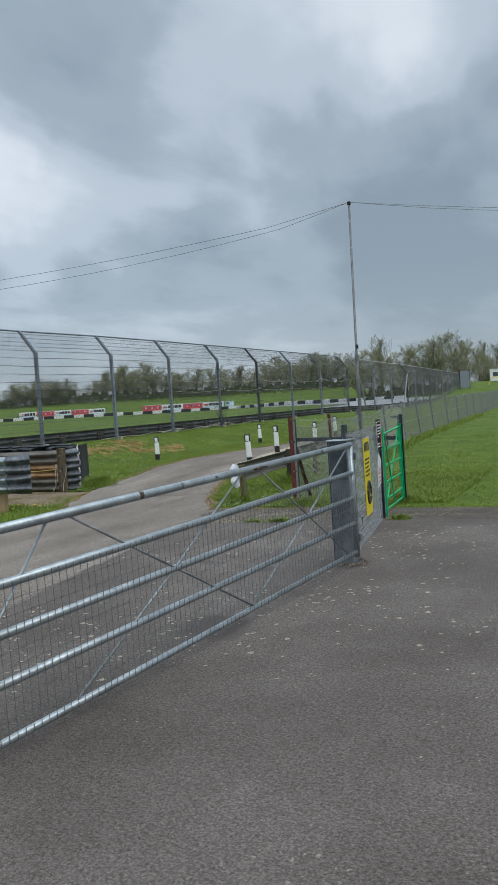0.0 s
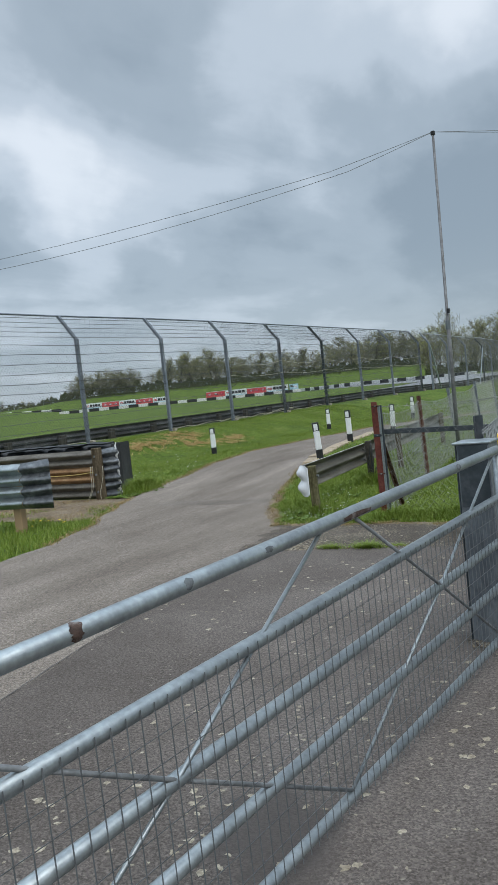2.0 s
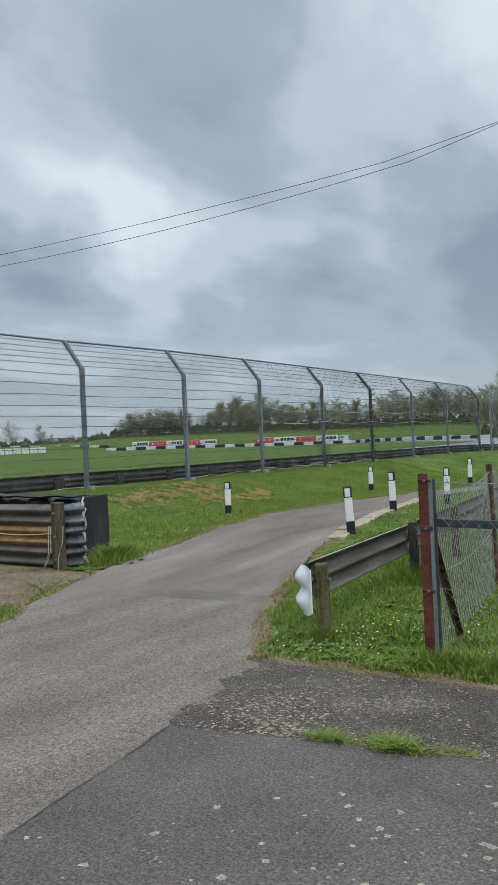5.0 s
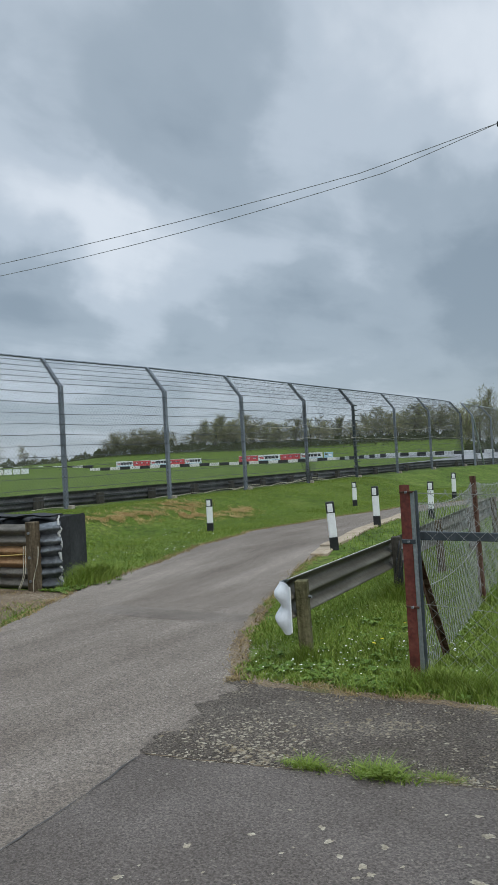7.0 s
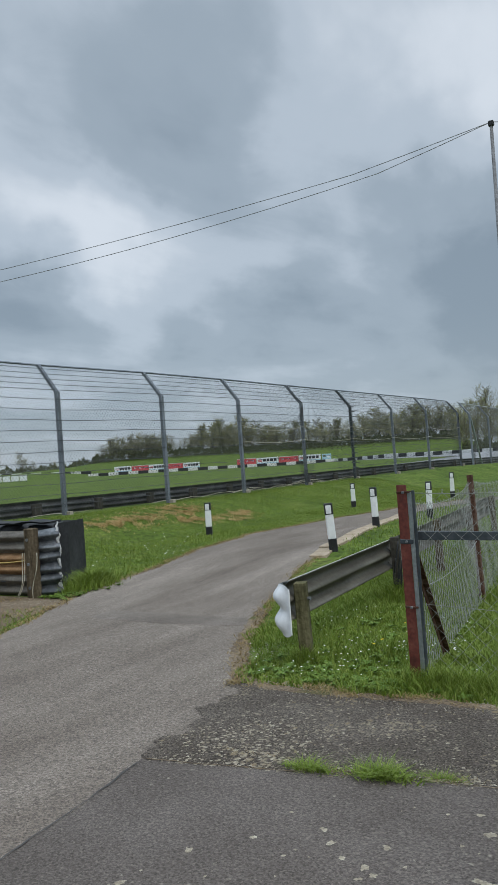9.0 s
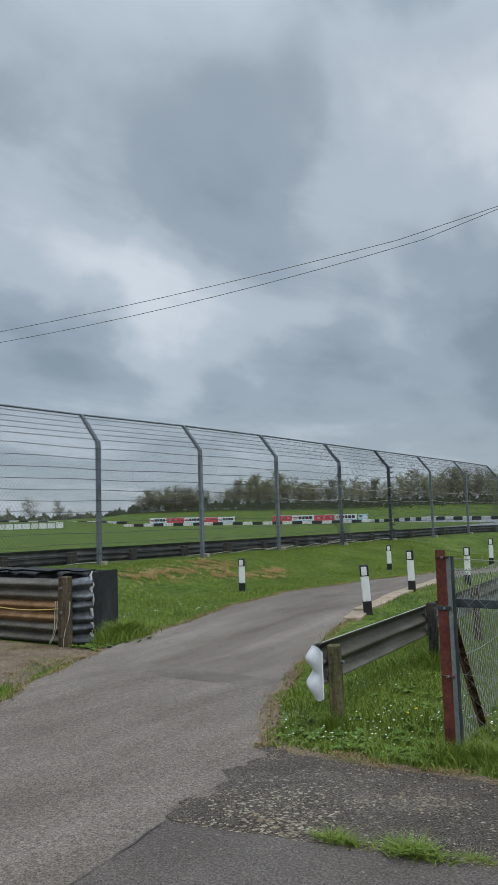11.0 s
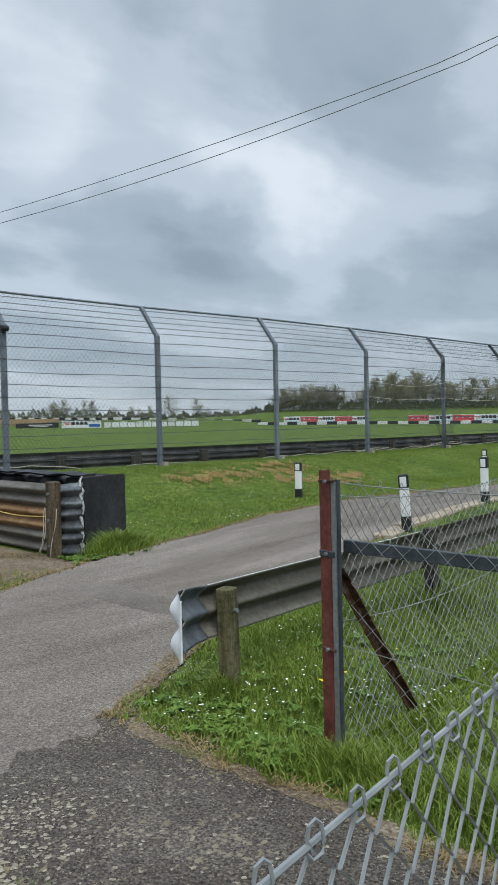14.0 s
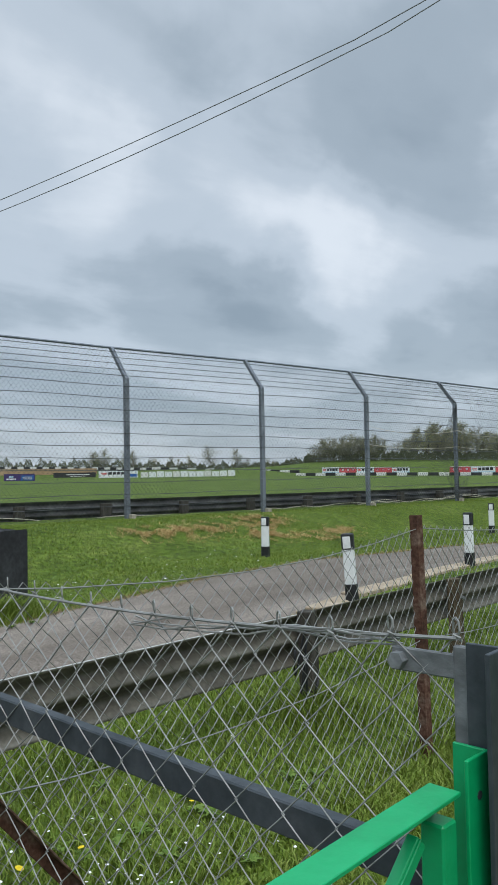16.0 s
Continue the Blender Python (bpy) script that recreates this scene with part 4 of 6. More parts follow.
def white_sign():
    g = thing("white_sign", fence_point(2.03, 0.33), "dirty white plastic notice hanging on the fence", "sign")
    bm = bmesh.new()
    a = [bm.verts.new(v) for v in ((0.02, -0.004, 0.13), (0.33, -0.004, 0.17), (0.30, -0.02, 0.47), (0.17, -0.006, 0.57), (0.04, -0.006, 0.36))]
    bm.faces.new(a)
    res = bmesh.ops.extrude_face_region(bm, geom=bm.faces[:])
    for v in res["geom"]:
        if isinstance(v, bmesh.types.BMVert):
            v.co.y += 0.004
    part("panel", bm, M["white_old"], g)
    b = bmesh.new()
    for r in range(4):
        flat_bar(b, 0.07, 0.20 + 0.05 * r, 0.20 - 0.02 * r, 0.016, -0.020 if r > 2 else -0.012)
    part("print", b, M["pink"], g)


def green_gate():
    a, b = (-2.79, 10.095), (-2.89, 11.445)
    length = math.hypot(a[0] - b[0], a[1] - b[1])
    g = thing("green_gate", along(a, b), "bright green painted steel pedestrian gate, closed", "gate")

    def angle(name, p, q, wx, wz, way=-1):
        """An L-shaped bar from p to q."""
        bm = bmesh.new()
        p, q = Vector(p), Vector(q)
        mid, d = (p + q) / 2, q - p
        rot = d.to_track_quat("X", "Z").to_matrix()
        box(bm, *mid, d.length, wx, 0.006, 0.001, rot)
        box(bm, *(mid + rot @ Vector((0, way * wx / 2, -wz / 2))), d.length, 0.006, wz, 0.001, rot)
        part(name, bm, M["green"], g)

    for x, s in ((0.0, 1), (length, -1)):
        bm = bmesh.new()
        box(bm, x, -0.024, 0.59, 0.056, 0.006, 1.18, 0.001)
        box(bm, x - 0.028 * s, 0.0, 0.59, 0.006, 0.050, 1.18, 0.001)
        part("post", bm, M["green"], g)
        part("bolt_hole", tubem([(x, -0.0282, 1.13), (x, -0.0272, 1.13)], 0.006, 8), M["steel"], g)
        st = bmesh.new()
        box(st, x + 0.058 * s, 0.0, 0.60, 0.034, 0.034, 1.02, 0.003)
        part("stile", st, M["green"], g)
    angle("top_rail", (0.04, 0, 1.098), (length - 0.04, 0, 1.142), 0.046, 0.03, 1)
    for z in (0.90, 0.68, 0.46, 0.24, 0.10):
        angle("rail", (0.06, 0, z), (length - 0.06, 0, z), 0.020, 0.018)
    angle("brace", (0.09, 0.01, 0.12), (length - 0.10, 0.01, 1.10), 0.016, 0.016)
    angle("brace", (0.12, -0.012, 1.09), (0.62, -0.012, 0.12), 0.016, 0.016)


GA, GB = (-2.925, 11.50), (-4.47, 11.29)


def side_fence():
    """The panel from the green gate's far post back to the red post."""
    length = math.hypot(GB[0] - GA[0], GB[1] - GA[1])
    g = thing("chain_link_fence", along(GA, GB), "chain-link panel with a dark flat bar between grey and red posts", "fence")
    part("mesh", zigzag_mesh(length, 1.32, 0.104, 0.0018, sag=0.03, bulge=0.012), M["wire_worn"], g)
    top = [(length * k / 10, 0.003, 1.315 - 0.03 * 4 * (k / 10) * (1 - k / 10)) for k in range(11)]
    part("line_wire", tubem(top, 0.003, 6), M["wire_worn"], g)
    part("line_wire", tubem([(0, 0.004, 0.52), (length / 2, 0.01, 0.48), (length, 0.004, 0.55)], 0.002, 5), M["wire_worn"], g)
    part("cross_bar", boxm(length / 2, -0.026, 0.99, length, 0.03, 0.058, 0.003, turn=Euler((0, radians(-2.0), 0)).to_matrix()), M["steel"], g)
    bm = bmesh.new()
    box(bm, -0.05, 0.02, 0.66, 0.055, 0.007, 1.31, 0.001)
    box(bm, -0.075, 0.045, 0.66, 0.007, 0.055, 1.31, 0.001)
    part("post", bm, M["steel"], g)
    part("tension_bar", boxm(-0.01, 0.0, 0.66, 0.03, 0.012, 1.29, 0.002), M["galv_old"], g)
    part("stretcher", boxm(0.045, 0.0, 1.275, 0.12, 0.008, 0.035, 0.002), M["galv_old"], g)
    part("bolt", tubem([(0.09, -0.02, 1.275), (0.09, 0.02, 1.275)], 0.013, 6), M["galv_old"], g)
    tw = bmesh.new()
    rng = random.Random(5)
    for k in range(4):
        tube(tw, [(0.09 + 0.1 * i, rng.uniform(-0.01, 0.01), 1.302 - 0.006 * i + rng.uniform(-0.012, 0.012)) for i in range(7)], 0.0018, 5)
    part("tie_wire", tw, M["wire_worn"], g)
    # the red corner post
    r = thing("red_post", (GB[0] - 0.050, GB[1] - 0.02, 0.015, 0, 0, -14), "red-oxide painted steel angle corner post, rusting", "post")
    bm = bmesh.new()
    box(bm, 0, -0.028, 0.66, 0.080, 0.008, 1.40, 0.001)
    box(bm, -0.036, 0, 0.66, 0.008, 0.056, 1.40, 0.001)
    part("shaft", bm, M["red"], r)
    part("tension_bar", boxm(0.0565, -0.022, 0.66, 0.031, 0.010, 1.30, 0.002), M["galv"], r)
    part("back_angle", boxm(0.083, -0.014, 0.66, 0.021, 0.010, 1.32, 0.001), M["steel"], r)
    for z in (1.31, 0.97, 0.52):
        part("clamp", boxm(0.012, -0.014, z, 0.105, 0.050, 0.030 if 0.9 < z < 1 else 0.014, 0.003), M["steel" if 0.9 < z < 1 else "red_rust"], r)
        part("bolt", tubem([(0.02, -0.052, z), (0.02, -0.03, z)], 0.009, 6), M["galv_old"], r)
    bm = bmesh.new()
    p, q = Vector((0.030, 0.030, 0.90)), Vector((-0.225, 0.735, 0.0))
    rot = (q - p).to_track_quat("X", "Z").to_matrix()
    box(bm, *((p + q) / 2), (q - p).length, 0.045, 0.006, 0.001, rot)
    box(bm, *((p + q) / 2 + rot @ Vector((0, 0.02, -0.02))), (q - p).length, 0.006, 0.045, 0.001, rot)
    part("strut", bm, M["red_rust"], r, "rusted angle-iron strut")


def long_fence():
    """Runs from the red post away along the lawn; its angle posts lean."""
    pts = [(-4.50, 11.32), (-4.86, 14.1), (-5.27, 17.6), (-5.62, 20.9), (-5.95, 24.3), (-6.17, 27.4), (-6.4, 30.8), (-6.62, 34.9), (-6.82, 38.6), (-7.0, 42.3), (-7.2, 46), (-7.4, 50), (-7.6, 54), (-7.8, 58), (-8.0, 62), (-8.2, 66), (-8.4, 70)]
    rng = random.Random(12)
    g = thing("boundary_fence", pose(0, 0, 0), "long low chain-link fence on leaning rusty angle posts", "fence")
    geos = []
    for i, (a, b) in enumerate(zip(pts, pts[1:])):
        length = math.hypot(b[0] - a[0], b[1] - a[1])
        m = np.array(along(a, b, float(ground_z(*a))))
        near = i < 3
        if near:
            v, f = zigzag_mesh(length, 1.27, 0.085, 0.0018, sag=0.09, bulge=0.03, curl=False)
        else:
            n = int(length / 0.09)
            L = []
            for k in range(-14, n):
                for s in (1, -1):
                    x0, x1 = k * 0.09, k * 0.09 + 1.25
                    lo, hi = max(0.0, -x0 / 1.25), min(1.0, (length - x0) / 1.25)
                    if hi > lo:
                        za, zb = (lo, hi) if s > 0 else (1 - lo, 1 - hi)
                        L.append(((x0 + lo * 1.25, 0, 1.25 * za + 0.02), (x0 + hi * 1.25, 0, 1.25 * zb + 0.02)))
            v, f = wires(np.array(L), 0.0026)
        v = np.array(v)
        # the fence leans with its posts
        v[:, 1] += 0.075 * (v[:, 2] / 1.25) * (1 if i > 1 else 0.3)
        v = v @ m[:3, :3].T + m[:3, 3]
        geos.append((v.tolist(), f))
        if i < 12:
            for z in (1.25, 0.65):
                tp = [(m[:3, :3] @ np.array((x, 0.075 * z / 1.25 * (1 if i > 1 else 0.3), z - (0.09 * 4 * x / length * (1 - x / length) if near else 0)))) + m[:3, 3] for x in np.linspace(0, length, 7)]
                part("line_wire", tubem(tp, 0.0028, 5), M["wire_worn"], g)
    for i in range(0, len(geos), 4):
        part("mesh", join_geo(*geos[i:i + 4]), M["wire_worn" if i < 4 else "wire_far"], g)
    for i, p in enumerate(pts[1:]):
        lean = 5.5 + rng.uniform(-2, 2) if i > 0 else 1.5
        bm = bmesh.new()
        box(bm, 0, -0.022, 0.66, 0.05, 0.007, 1.36, 0.001)
        box(bm, 0.022, 0, 0.66, 0.007, 0.05, 1.36, 0.001)
        o = part("post", bm, M["red_rust"] if i < 1 else M["steel_grey"], g, "red rusted angle-iron post" if i < 1 else "")
        o.matrix_basis = pose(p[0], p[1], float(ground_z(*p)) - 0.02, rng.uniform(-2, 2), -lean, 0)
    return g


def mast():
    x, y = -4.93, 16.2
    z0 = float(ground_z(x, y))
    g = thing("wire_mast", (x, y, z0), "tall slim galvanised mast that carries overhead wires", "mast")
    part("pole", tubem([(0.0, 0, -0.1), (0.01, 0, 2.45), (0.012, 0, 2.46), (0.05, 0, 5.68 - z0)], [0.034, 0.033, 0.026, 0.021], 10), M["mast"], g, soft=True)
    part("collar", tubem([(0.01, 0, 2.35), (0.012, 0, 2.5)], 0.042, 10), M["steel_grey"], g)
    part("insulator", tubem([(0.045, -0.03, 2.62), (0.045, -0.03, 2.7)], 0.028, 8), M["black"], g)
    part("pulley", boxm(0.05, 0, 5.68 - z0, 0.07, 0.06, 0.07, 0.01), M["black"], g)
    top = Vector((-4.88, 16.2, 5.70))

    def span(way, slope, curve, length, drop):
        pts = []
        for k in range(31):
            s = length * k / 30
            pts.append((top.x + way[0] * s, top.y + way[1] * s, top.z - drop * min(1, k / 2) + slope * s + curve * s * s))
        tagged(part("overhead_wire", tubem(pts, 0.0047, 5), M["cable"]), "thin dark overhead wire strung from the mast", "wire", group="overhead wires")

    span((-0.9685, -0.249), -0.1287, 0.00478, 27, 0.13)
    span((-0.9618, -0.2738), -0.187, 0.0085, 22, 0.15)
    span((0.945, 0.326), -0.15, 0.006, 25, 0.0)
    span((0.945, 0.318), -0.16, 0.006, 25, 0.03)


# ---- crash barriers ----


def guard_rail():
    a, c = Vector((-5.60, 11.45, 0)), Vector((-6.40, 20.5, 0))
    g = thing("guard_rail", (0, 0, 0), "dull galvanised guard rail with a white end on wooden posts", "guard rail")
    prof = [(-u, v) for u, v in w_profile(0.312, 0.08)]
    d = (c - a).normalized()
    lane_side = Vector((-d.y, d.x, 0))
    run = lambda s: a + d * s
    z = 0.505
    part("beam", sweep(bmesh.new(), prof, [(*run(2.85 * k / 12).xy, z + 0.004 * k / 12) for k in range(13)]), M["rail_back"], g, soft=True)
    part("beam", sweep(bmesh.new(), prof, [(*(run(2.75 + 6.4 * k / 12) + lane_side * 0.01).xy, z + 0.012 + 0.06 * k / 12) for k in range(13)]), M["rail_back"], g, soft=True)
    # pale tube that paints the light caught by the beam's top rim
    part("bright_edge", tubem([(*run(s).xy, z + 0.159 + 0.004 * s / 2.85) for s in (0.0, 1.0, 2.0, 2.85)], 0.0035, 5), M["white_old"], g, "painted highlight along the top edge")
    # the end piece runs on past the post, bends away from the lane and is closed by a white cap
    p0, p1 = Vector((-5.548, 11.235, 0)), Vector((-5.378, 11.060, 0))
    bend = [a, a - d * 0.10, p0]
    pts = [bend[0].lerp(bend[1], k / 3) for k in range(3)] + [bend[1].lerp(bend[2], k / 4) for k in range(5)] + [p0.lerp(p1, 0.14), p0.lerp(p1, 0.30)]
    part("end_piece", sweep(bmesh.new(), prof, [(p.x, p.y, z) for p in pts[::-1]], True, [1.0 + 0.02 * k for k in range(10)][::-1], [max(0.45, 1 - 0.075 * k) for k in range(10)][::-1]), M["steel_grey"], g, "flared end piece bent away from the lane", soft=True)
    out = Vector((-0.70, -0.714, 0))
    rows, cols, high = 41, 13, 0.395

    def curl(shift):
        grid = []
        for i in range(rows):
            v = i / (rows - 1)
            lobe = (0.5 - 0.5 * math.cos(4 * math.pi * v)) ** 0.8
            line = []
            for j in range(cols):
                u = j / (cols - 1)
                tall = high * (1 - 0.16 * u ** 6 - 0.10 * (1 - u) ** 2)
                fade = 1 - float(smooth(0.45, 1.0, u))
                p = p0.lerp(p1, u) + out * ((0.010 + 0.050 * lobe) * fade + 0.012 * math.sin(math.pi * u) + shift)
                line.append((p.x, p.y, z - 0.004 + tall * (v - 0.5)))
            grid.append(line)
        return grid

    def skin(grid):
        bm = bmesh.new()
        vs = [[bm.verts.new(p) for p in line] for line in grid]
        for u, w in zip(vs, vs[1:]):
            for j in range(cols - 1):
                bm.faces.new((u[j], u[j + 1], w[j + 1], w[j]))
        return bm

    part("end_curl", skin(curl(0.0)), M["steel_grey"], g, "bare steel back of the curled end", soft=True)
    part("white_face", skin(curl(0.005)), M["white"], g, "white painted lobed outer face of the end", soft=True)
    lip = [line[-1] for line in curl(0.002)]
    part("white_lip", tubem(lip, 0.0062, 6), M["white"], g, "thick white painted lip", soft=True)

    def post(s, top, m, w=0.098):
        q = run(s) - lane_side * (w / 2 + 0.012)
        o = part("post", boxm(0, 0, top / 2 - 0.1, w, w, top + 0.2, 0.006), m, g)
        o.matrix_basis = pose(q.x, q.y, float(ground_z(q.x, q.y)), 1, -1, 17)
        q = q - lane_side * (w / 2 - 0.01)
        part("bolt", tubem([(q.x, q.y, top - 0.13), (q.x + 0.03, q.y, top - 0.13)], 0.014, 6), M["galv_old"], o).matrix_parent_inverse = o.matrix_basis.inverted()

    post(0.12, 0.635, M["wood"])
    post(2.72, 0.69, M["wood_grey"])
    tangle = run(2.62) - lane_side * 0.12
    for k in range(3):
        part("cable", tubem([(tangle.x + 0.02 * k - 0.05 * math.sin(3 * q), tangle.y + 0.10 * q * (k - 1) - 0.02 * k, 0.66 - 0.10 * k - 0.34 * math.sin(2.6 * q)) for q in (i / 10 for i in range(11))], 0.008, 6), M["black"], g, "slack black cable at the rail joint", soft=True)
    for k in range(1, 4):
        post(2.62 + 2.0 * k, 0.68, M["wood_dark"])


def tyre_barrier():
    """Three beams high, with a belt-wrapped tyre stack behind."""
    g = thing("crash_barrier", (-10.79, 13.6, 0), "three-high crash barrier of grey and rusty beams on a wooden post", "crash barrier")
    prof = w_profile(0.318, 0.083)
    for i, m in enumerate((M["worn_beam"], M["rust"], M["worn_beam"])):
        z = 0.15 + 0.30 * i
        pts = [(-4.2 + 4.22 * k / 12, 0.075 + 0.008 * math.sin(k), z) for k in range(13)]
        part("beam", sweep(bmesh.new(), prof, pts), m, g, "rust-brown beam" if i == 1 else "", )
        e = [(0.02 + 0.23 * k / 6, 0.075 + 0.16 * (k / 6) ** 1.5, z + 0.01 * k / 6) for k in range(7)]
        part("flared_end", sweep(bmesh.new(), prof, e, True, [1 + 0.12 * k / 6 for k in range(7)]), M["torn_steel"], g)
    tear = bmesh.new()
    rng = random.Random(9)
    rim = [(0.272 + rng.uniform(-0.02, 0.02), 0.195 + rng.uniform(-0.02, 0.02), 0.03 + 0.98 * k / 16) for k in range(17)]
    tube(tear, rim, [0.012 + 0.018 * rng.random() for _ in rim], 5)
    for k in range(1, 16):
        p = Vector(rim[k])
        s = rng.uniform(0.025, 0.07)
        v = [tear.verts.new(p + Vector(o) * s) for o in ((0, 0, -0.9), (rng.uniform(-0.3, 0.9), rng.uniform(-0.6, 0.2), rng.uniform(-0.3, 0.4)), (0, 0, 0.9), (-0.4, -0.3, 0.1))]
        tear.faces.new((v[0], v[1], v[2]))
        tear.faces.new((v[0], v[2], v[3]))
    part("torn_edge", tear, M["white_old"], g, "torn bright metal edge")
    for x, y, w, m in ((0.0, -0.045, 0.15, M["wood_dark"]), (-3.15, -0.03, 0.14, M["wood_dark"])):
        bm = boxm(x, y, 0.44, w, 0.14, 1.02, 0.012)
        post = part("post", bm, m, g)
        for z in (0.8, 0.47, 0.15):
            part("bolt", tubem([(x, y - 0.068, z), (x, y - 0.088, z)], 0.02, 8), M["galv_old"], post)
    for z in (0.17, 0.2):
        for x in (-1.15, -1.9, -0.65):
            part("slot", boxm(x, -0.014, z + 0.04, 0.08, 0.012, 0.016, 0.004), M["black"], g) if z < 0.18 else None
    cord = [(-3.1 + 3.08 * k / 16, -0.02 - 0.02 * math.sin(k * 0.4), 0.52 + 0.36 * ((1 - k / 16) ** 2.2) - 0.10 * math.sin(math.pi * k / 16)) for k in range(17)]
    part("cord", tubem(cord, 0.009, 6), M["rope_yellow"], g, "slack yellow cord")
    for x in (-0.14, -0.10, 0.14):
        part("cord", tubem([(x + 0.05 * math.sin(5 * q + 9 * x) * q - 0.07 * q * q, -0.09 - 0.05 * q, 0.62 - 0.60 * q) for q in (k / 10 for k in range(11))], 0.006, 5), M["rope"], g, soft=True)
    part("cord", tubem([(-3.06, -0.05, 0.9), (-3.1, -0.07, 0.4), (-3.03, -0.08, 0.02)], 0.012, 5), M["black"], g)
    part("cord", tubem([(-3.0, -0.05, 0.62), (-2.85, -0.06, 0.42), (-2.65, -0.06, 0.24), (-2.5, -0.05, 0.18)], 0.01, 5), M["black"], g)
    # the tyres and their belt
    t = thing("tyre_wall", (-10.86, 13.9, 0), "stack of old tyres wrapped in black rubber belting", "tyre wall")
    bm = bmesh.new()
    nx = 24
    belt = []
    for k in range(nx + 1):
        s = k / nx
        belt.append((-4.0 + 3.81 * s, 0.93 + 0.02 * math.sin(9 * s), 0))
    sweep(bm, [(0, 0.02), (0.012, 0.02), (0.012, 0.93), (0, 0.95)], belt)
    part("belt", bm, M["rubber"], t)
    e = bmesh.new()
    sweep(e, [(0, 0.0), (0.012, 0.0), (0.012, 0.95), (0, 0.97)], [(-0.19, 0.93, 0), (-0.13, 0.75, 0), (0.0, 0.42, 0), (0.05, 0.12, 0)])
    part("belt", e, M["rubber"], t, "flat black belt across the end")
    ty = bpy.data.meshes.new("tyre")
    b2 = bmesh.new()
    rings = []
    for i in range(24):
        a = math.tau * i / 24
        ring = []
        for j in range(8):
            q = math.tau * j / 8
            rr = 0.225 + 0.075 * math.cos(q)
            ring.append(b2.verts.new((rr * math.cos(a), rr * math.sin(a), 0.09 * math.sin(q))))
        rings.append(ring)
    for i in range(24):
        for j in range(8):
            b2.faces.new((rings[i][j], rings[(i + 1) % 24][j], rings[(i + 1) % 24][(j + 1) % 8], rings[i][(j + 1) % 8]))
    bmesh.ops.recalc_face_normals(b2, faces=b2.faces)
    b2.to_mesh(ty)
    b2.free()
    ty.polygons.foreach_set("use_smooth", [True] * len(ty.polygons))
    ty.materials.append(M["rubber"])
    rng = random.Random(3)
    for i in range(7):
        for lay in range(5):
            o = new("tyre", ty)
            o.parent = t
            o.matrix_basis = pose(-0.56 - 0.54 * i + rng.uniform(-0.03, 0.03), 0.52 + rng.uniform(-0.05, 0.05), 0.10 + 0.19 * lay, rng.uniform(-3, 3), rng.uniform(-3, 3), 0)
    fl = bmesh.new()
    for k in range(5):
        pts = [(-3.9 + 0.75 * k + 0.8 * q / 5, 0.2 + 0.02 * q, 0.985 + rng.uniform(-0.012, 0.02)) for q in range(6)]
        sweep(fl, [(-0.12, -0.01), (0.14, -0.012), (0.16, 0.012), (-0.1, 0.025)], pts)
    part("belt", fl, M["rubber"], t, "loose black belting lying on top")


def beam_stub():
    g = thing("crash_barrier", (-9.35, 10.62, 0, 0, 0, 10), "short two-beam barrier end in bright galvanised steel on wooden posts", "crash barrier")
    prof = w_profile(0.318, 0.083)
    for i in range(2):
        z = 0.51 + 0.325 * i
        part("beam", sweep(bmesh.new(), prof, [(-2.6 + 2.35 * k / 6, -0.02, z) for k in range(7)]), M["galv"], g)
        part("flared_end", sweep(bmesh.new(), prof, [(-0.25 + 0.36 * k / 6, -0.02 + 0.16 * (k / 6) ** 1.6, z) for k in range(7)], True, [1 + 0.2 * k / 6 for k in range(7)]), M["torn_steel"], g)
    part("post", boxm(-0.42, 0.06, 0.40, 0.13, 0.13, 0.98, 0.012), M["tan"], g)
    part("post", boxm(-2.3, 0.06, 0.40, 0.13, 0.13, 0.98, 0.012), M["wood"], g)


def bollards():
    spots = ((-12.32, 19.9, 0.70), (-8.06, 17.23, 0.76), (-8.87, 20.85, 0.81), (-12.1, 26.85, 0.70), (-8.35, 22.6, 0.80), (-10.0, 29.4, 0.78))
    rng = random.Random(6)
    g = None
    for i, (x, y, h) in enumerate(spots):
        z = float(ground_z(x, y))
        if g is None:
            g = thing("marker_post", (x, y, z, 0, 0, 25), "white marker post with black foot and cap beside the lane", "bollard", group="marker posts along the lane")
            part("shaft", boxm(0, 0, 0.38, 0.125, 0.085, 0.42, 0.012), M["white"], g)
            part("foot", boxm(0, 0, 0.08, 0.135, 0.095, 0.24, 0.012), M["black"], g, "black painted foot")
            part("cap", boxm(0, 0, 0.635, 0.135, 0.095, 0.175, 0.012), M["black"], g, "black cap")
            part("reflector", boxm(-0.005, -0.050, 0.632, 0.085, 0.006, 0.125, 0.004), M["white"], g, "pale rectangular reflector")
            g.scale = (1, 1, h / 0.72)
        else:
            c = copy_thing(g, pose(0, 0, 0))
            c.matrix_basis = pose(x, y, z, rng.uniform(-2, 2), -3.2 if i == 1 else rng.uniform(-2, 2), rng.uniform(10, 35)) @ Matrix.Diagonal((1, 1, h / 0.72, 1))


# ---- the debris fence along the circuit ----
DY = [12.0, 15.96, 19.75, 23.4, 27.2, 31.45, 35.7, 40.2, 44.9, 50.2]
DY_FAR = [52.5, 56.5, 61.5, 66.8, 71.5, 76.5, 82, 88, 94, 100, 106, 112, 118, 124]


def fence_x(y):
    return float(np.interp(y, (12, 17, 19.7, 23.4, 27.2, 200), (-16.5, -16.5, -16.43, -16.12, -16.02, -16.05))) + float(fence_shift(y))


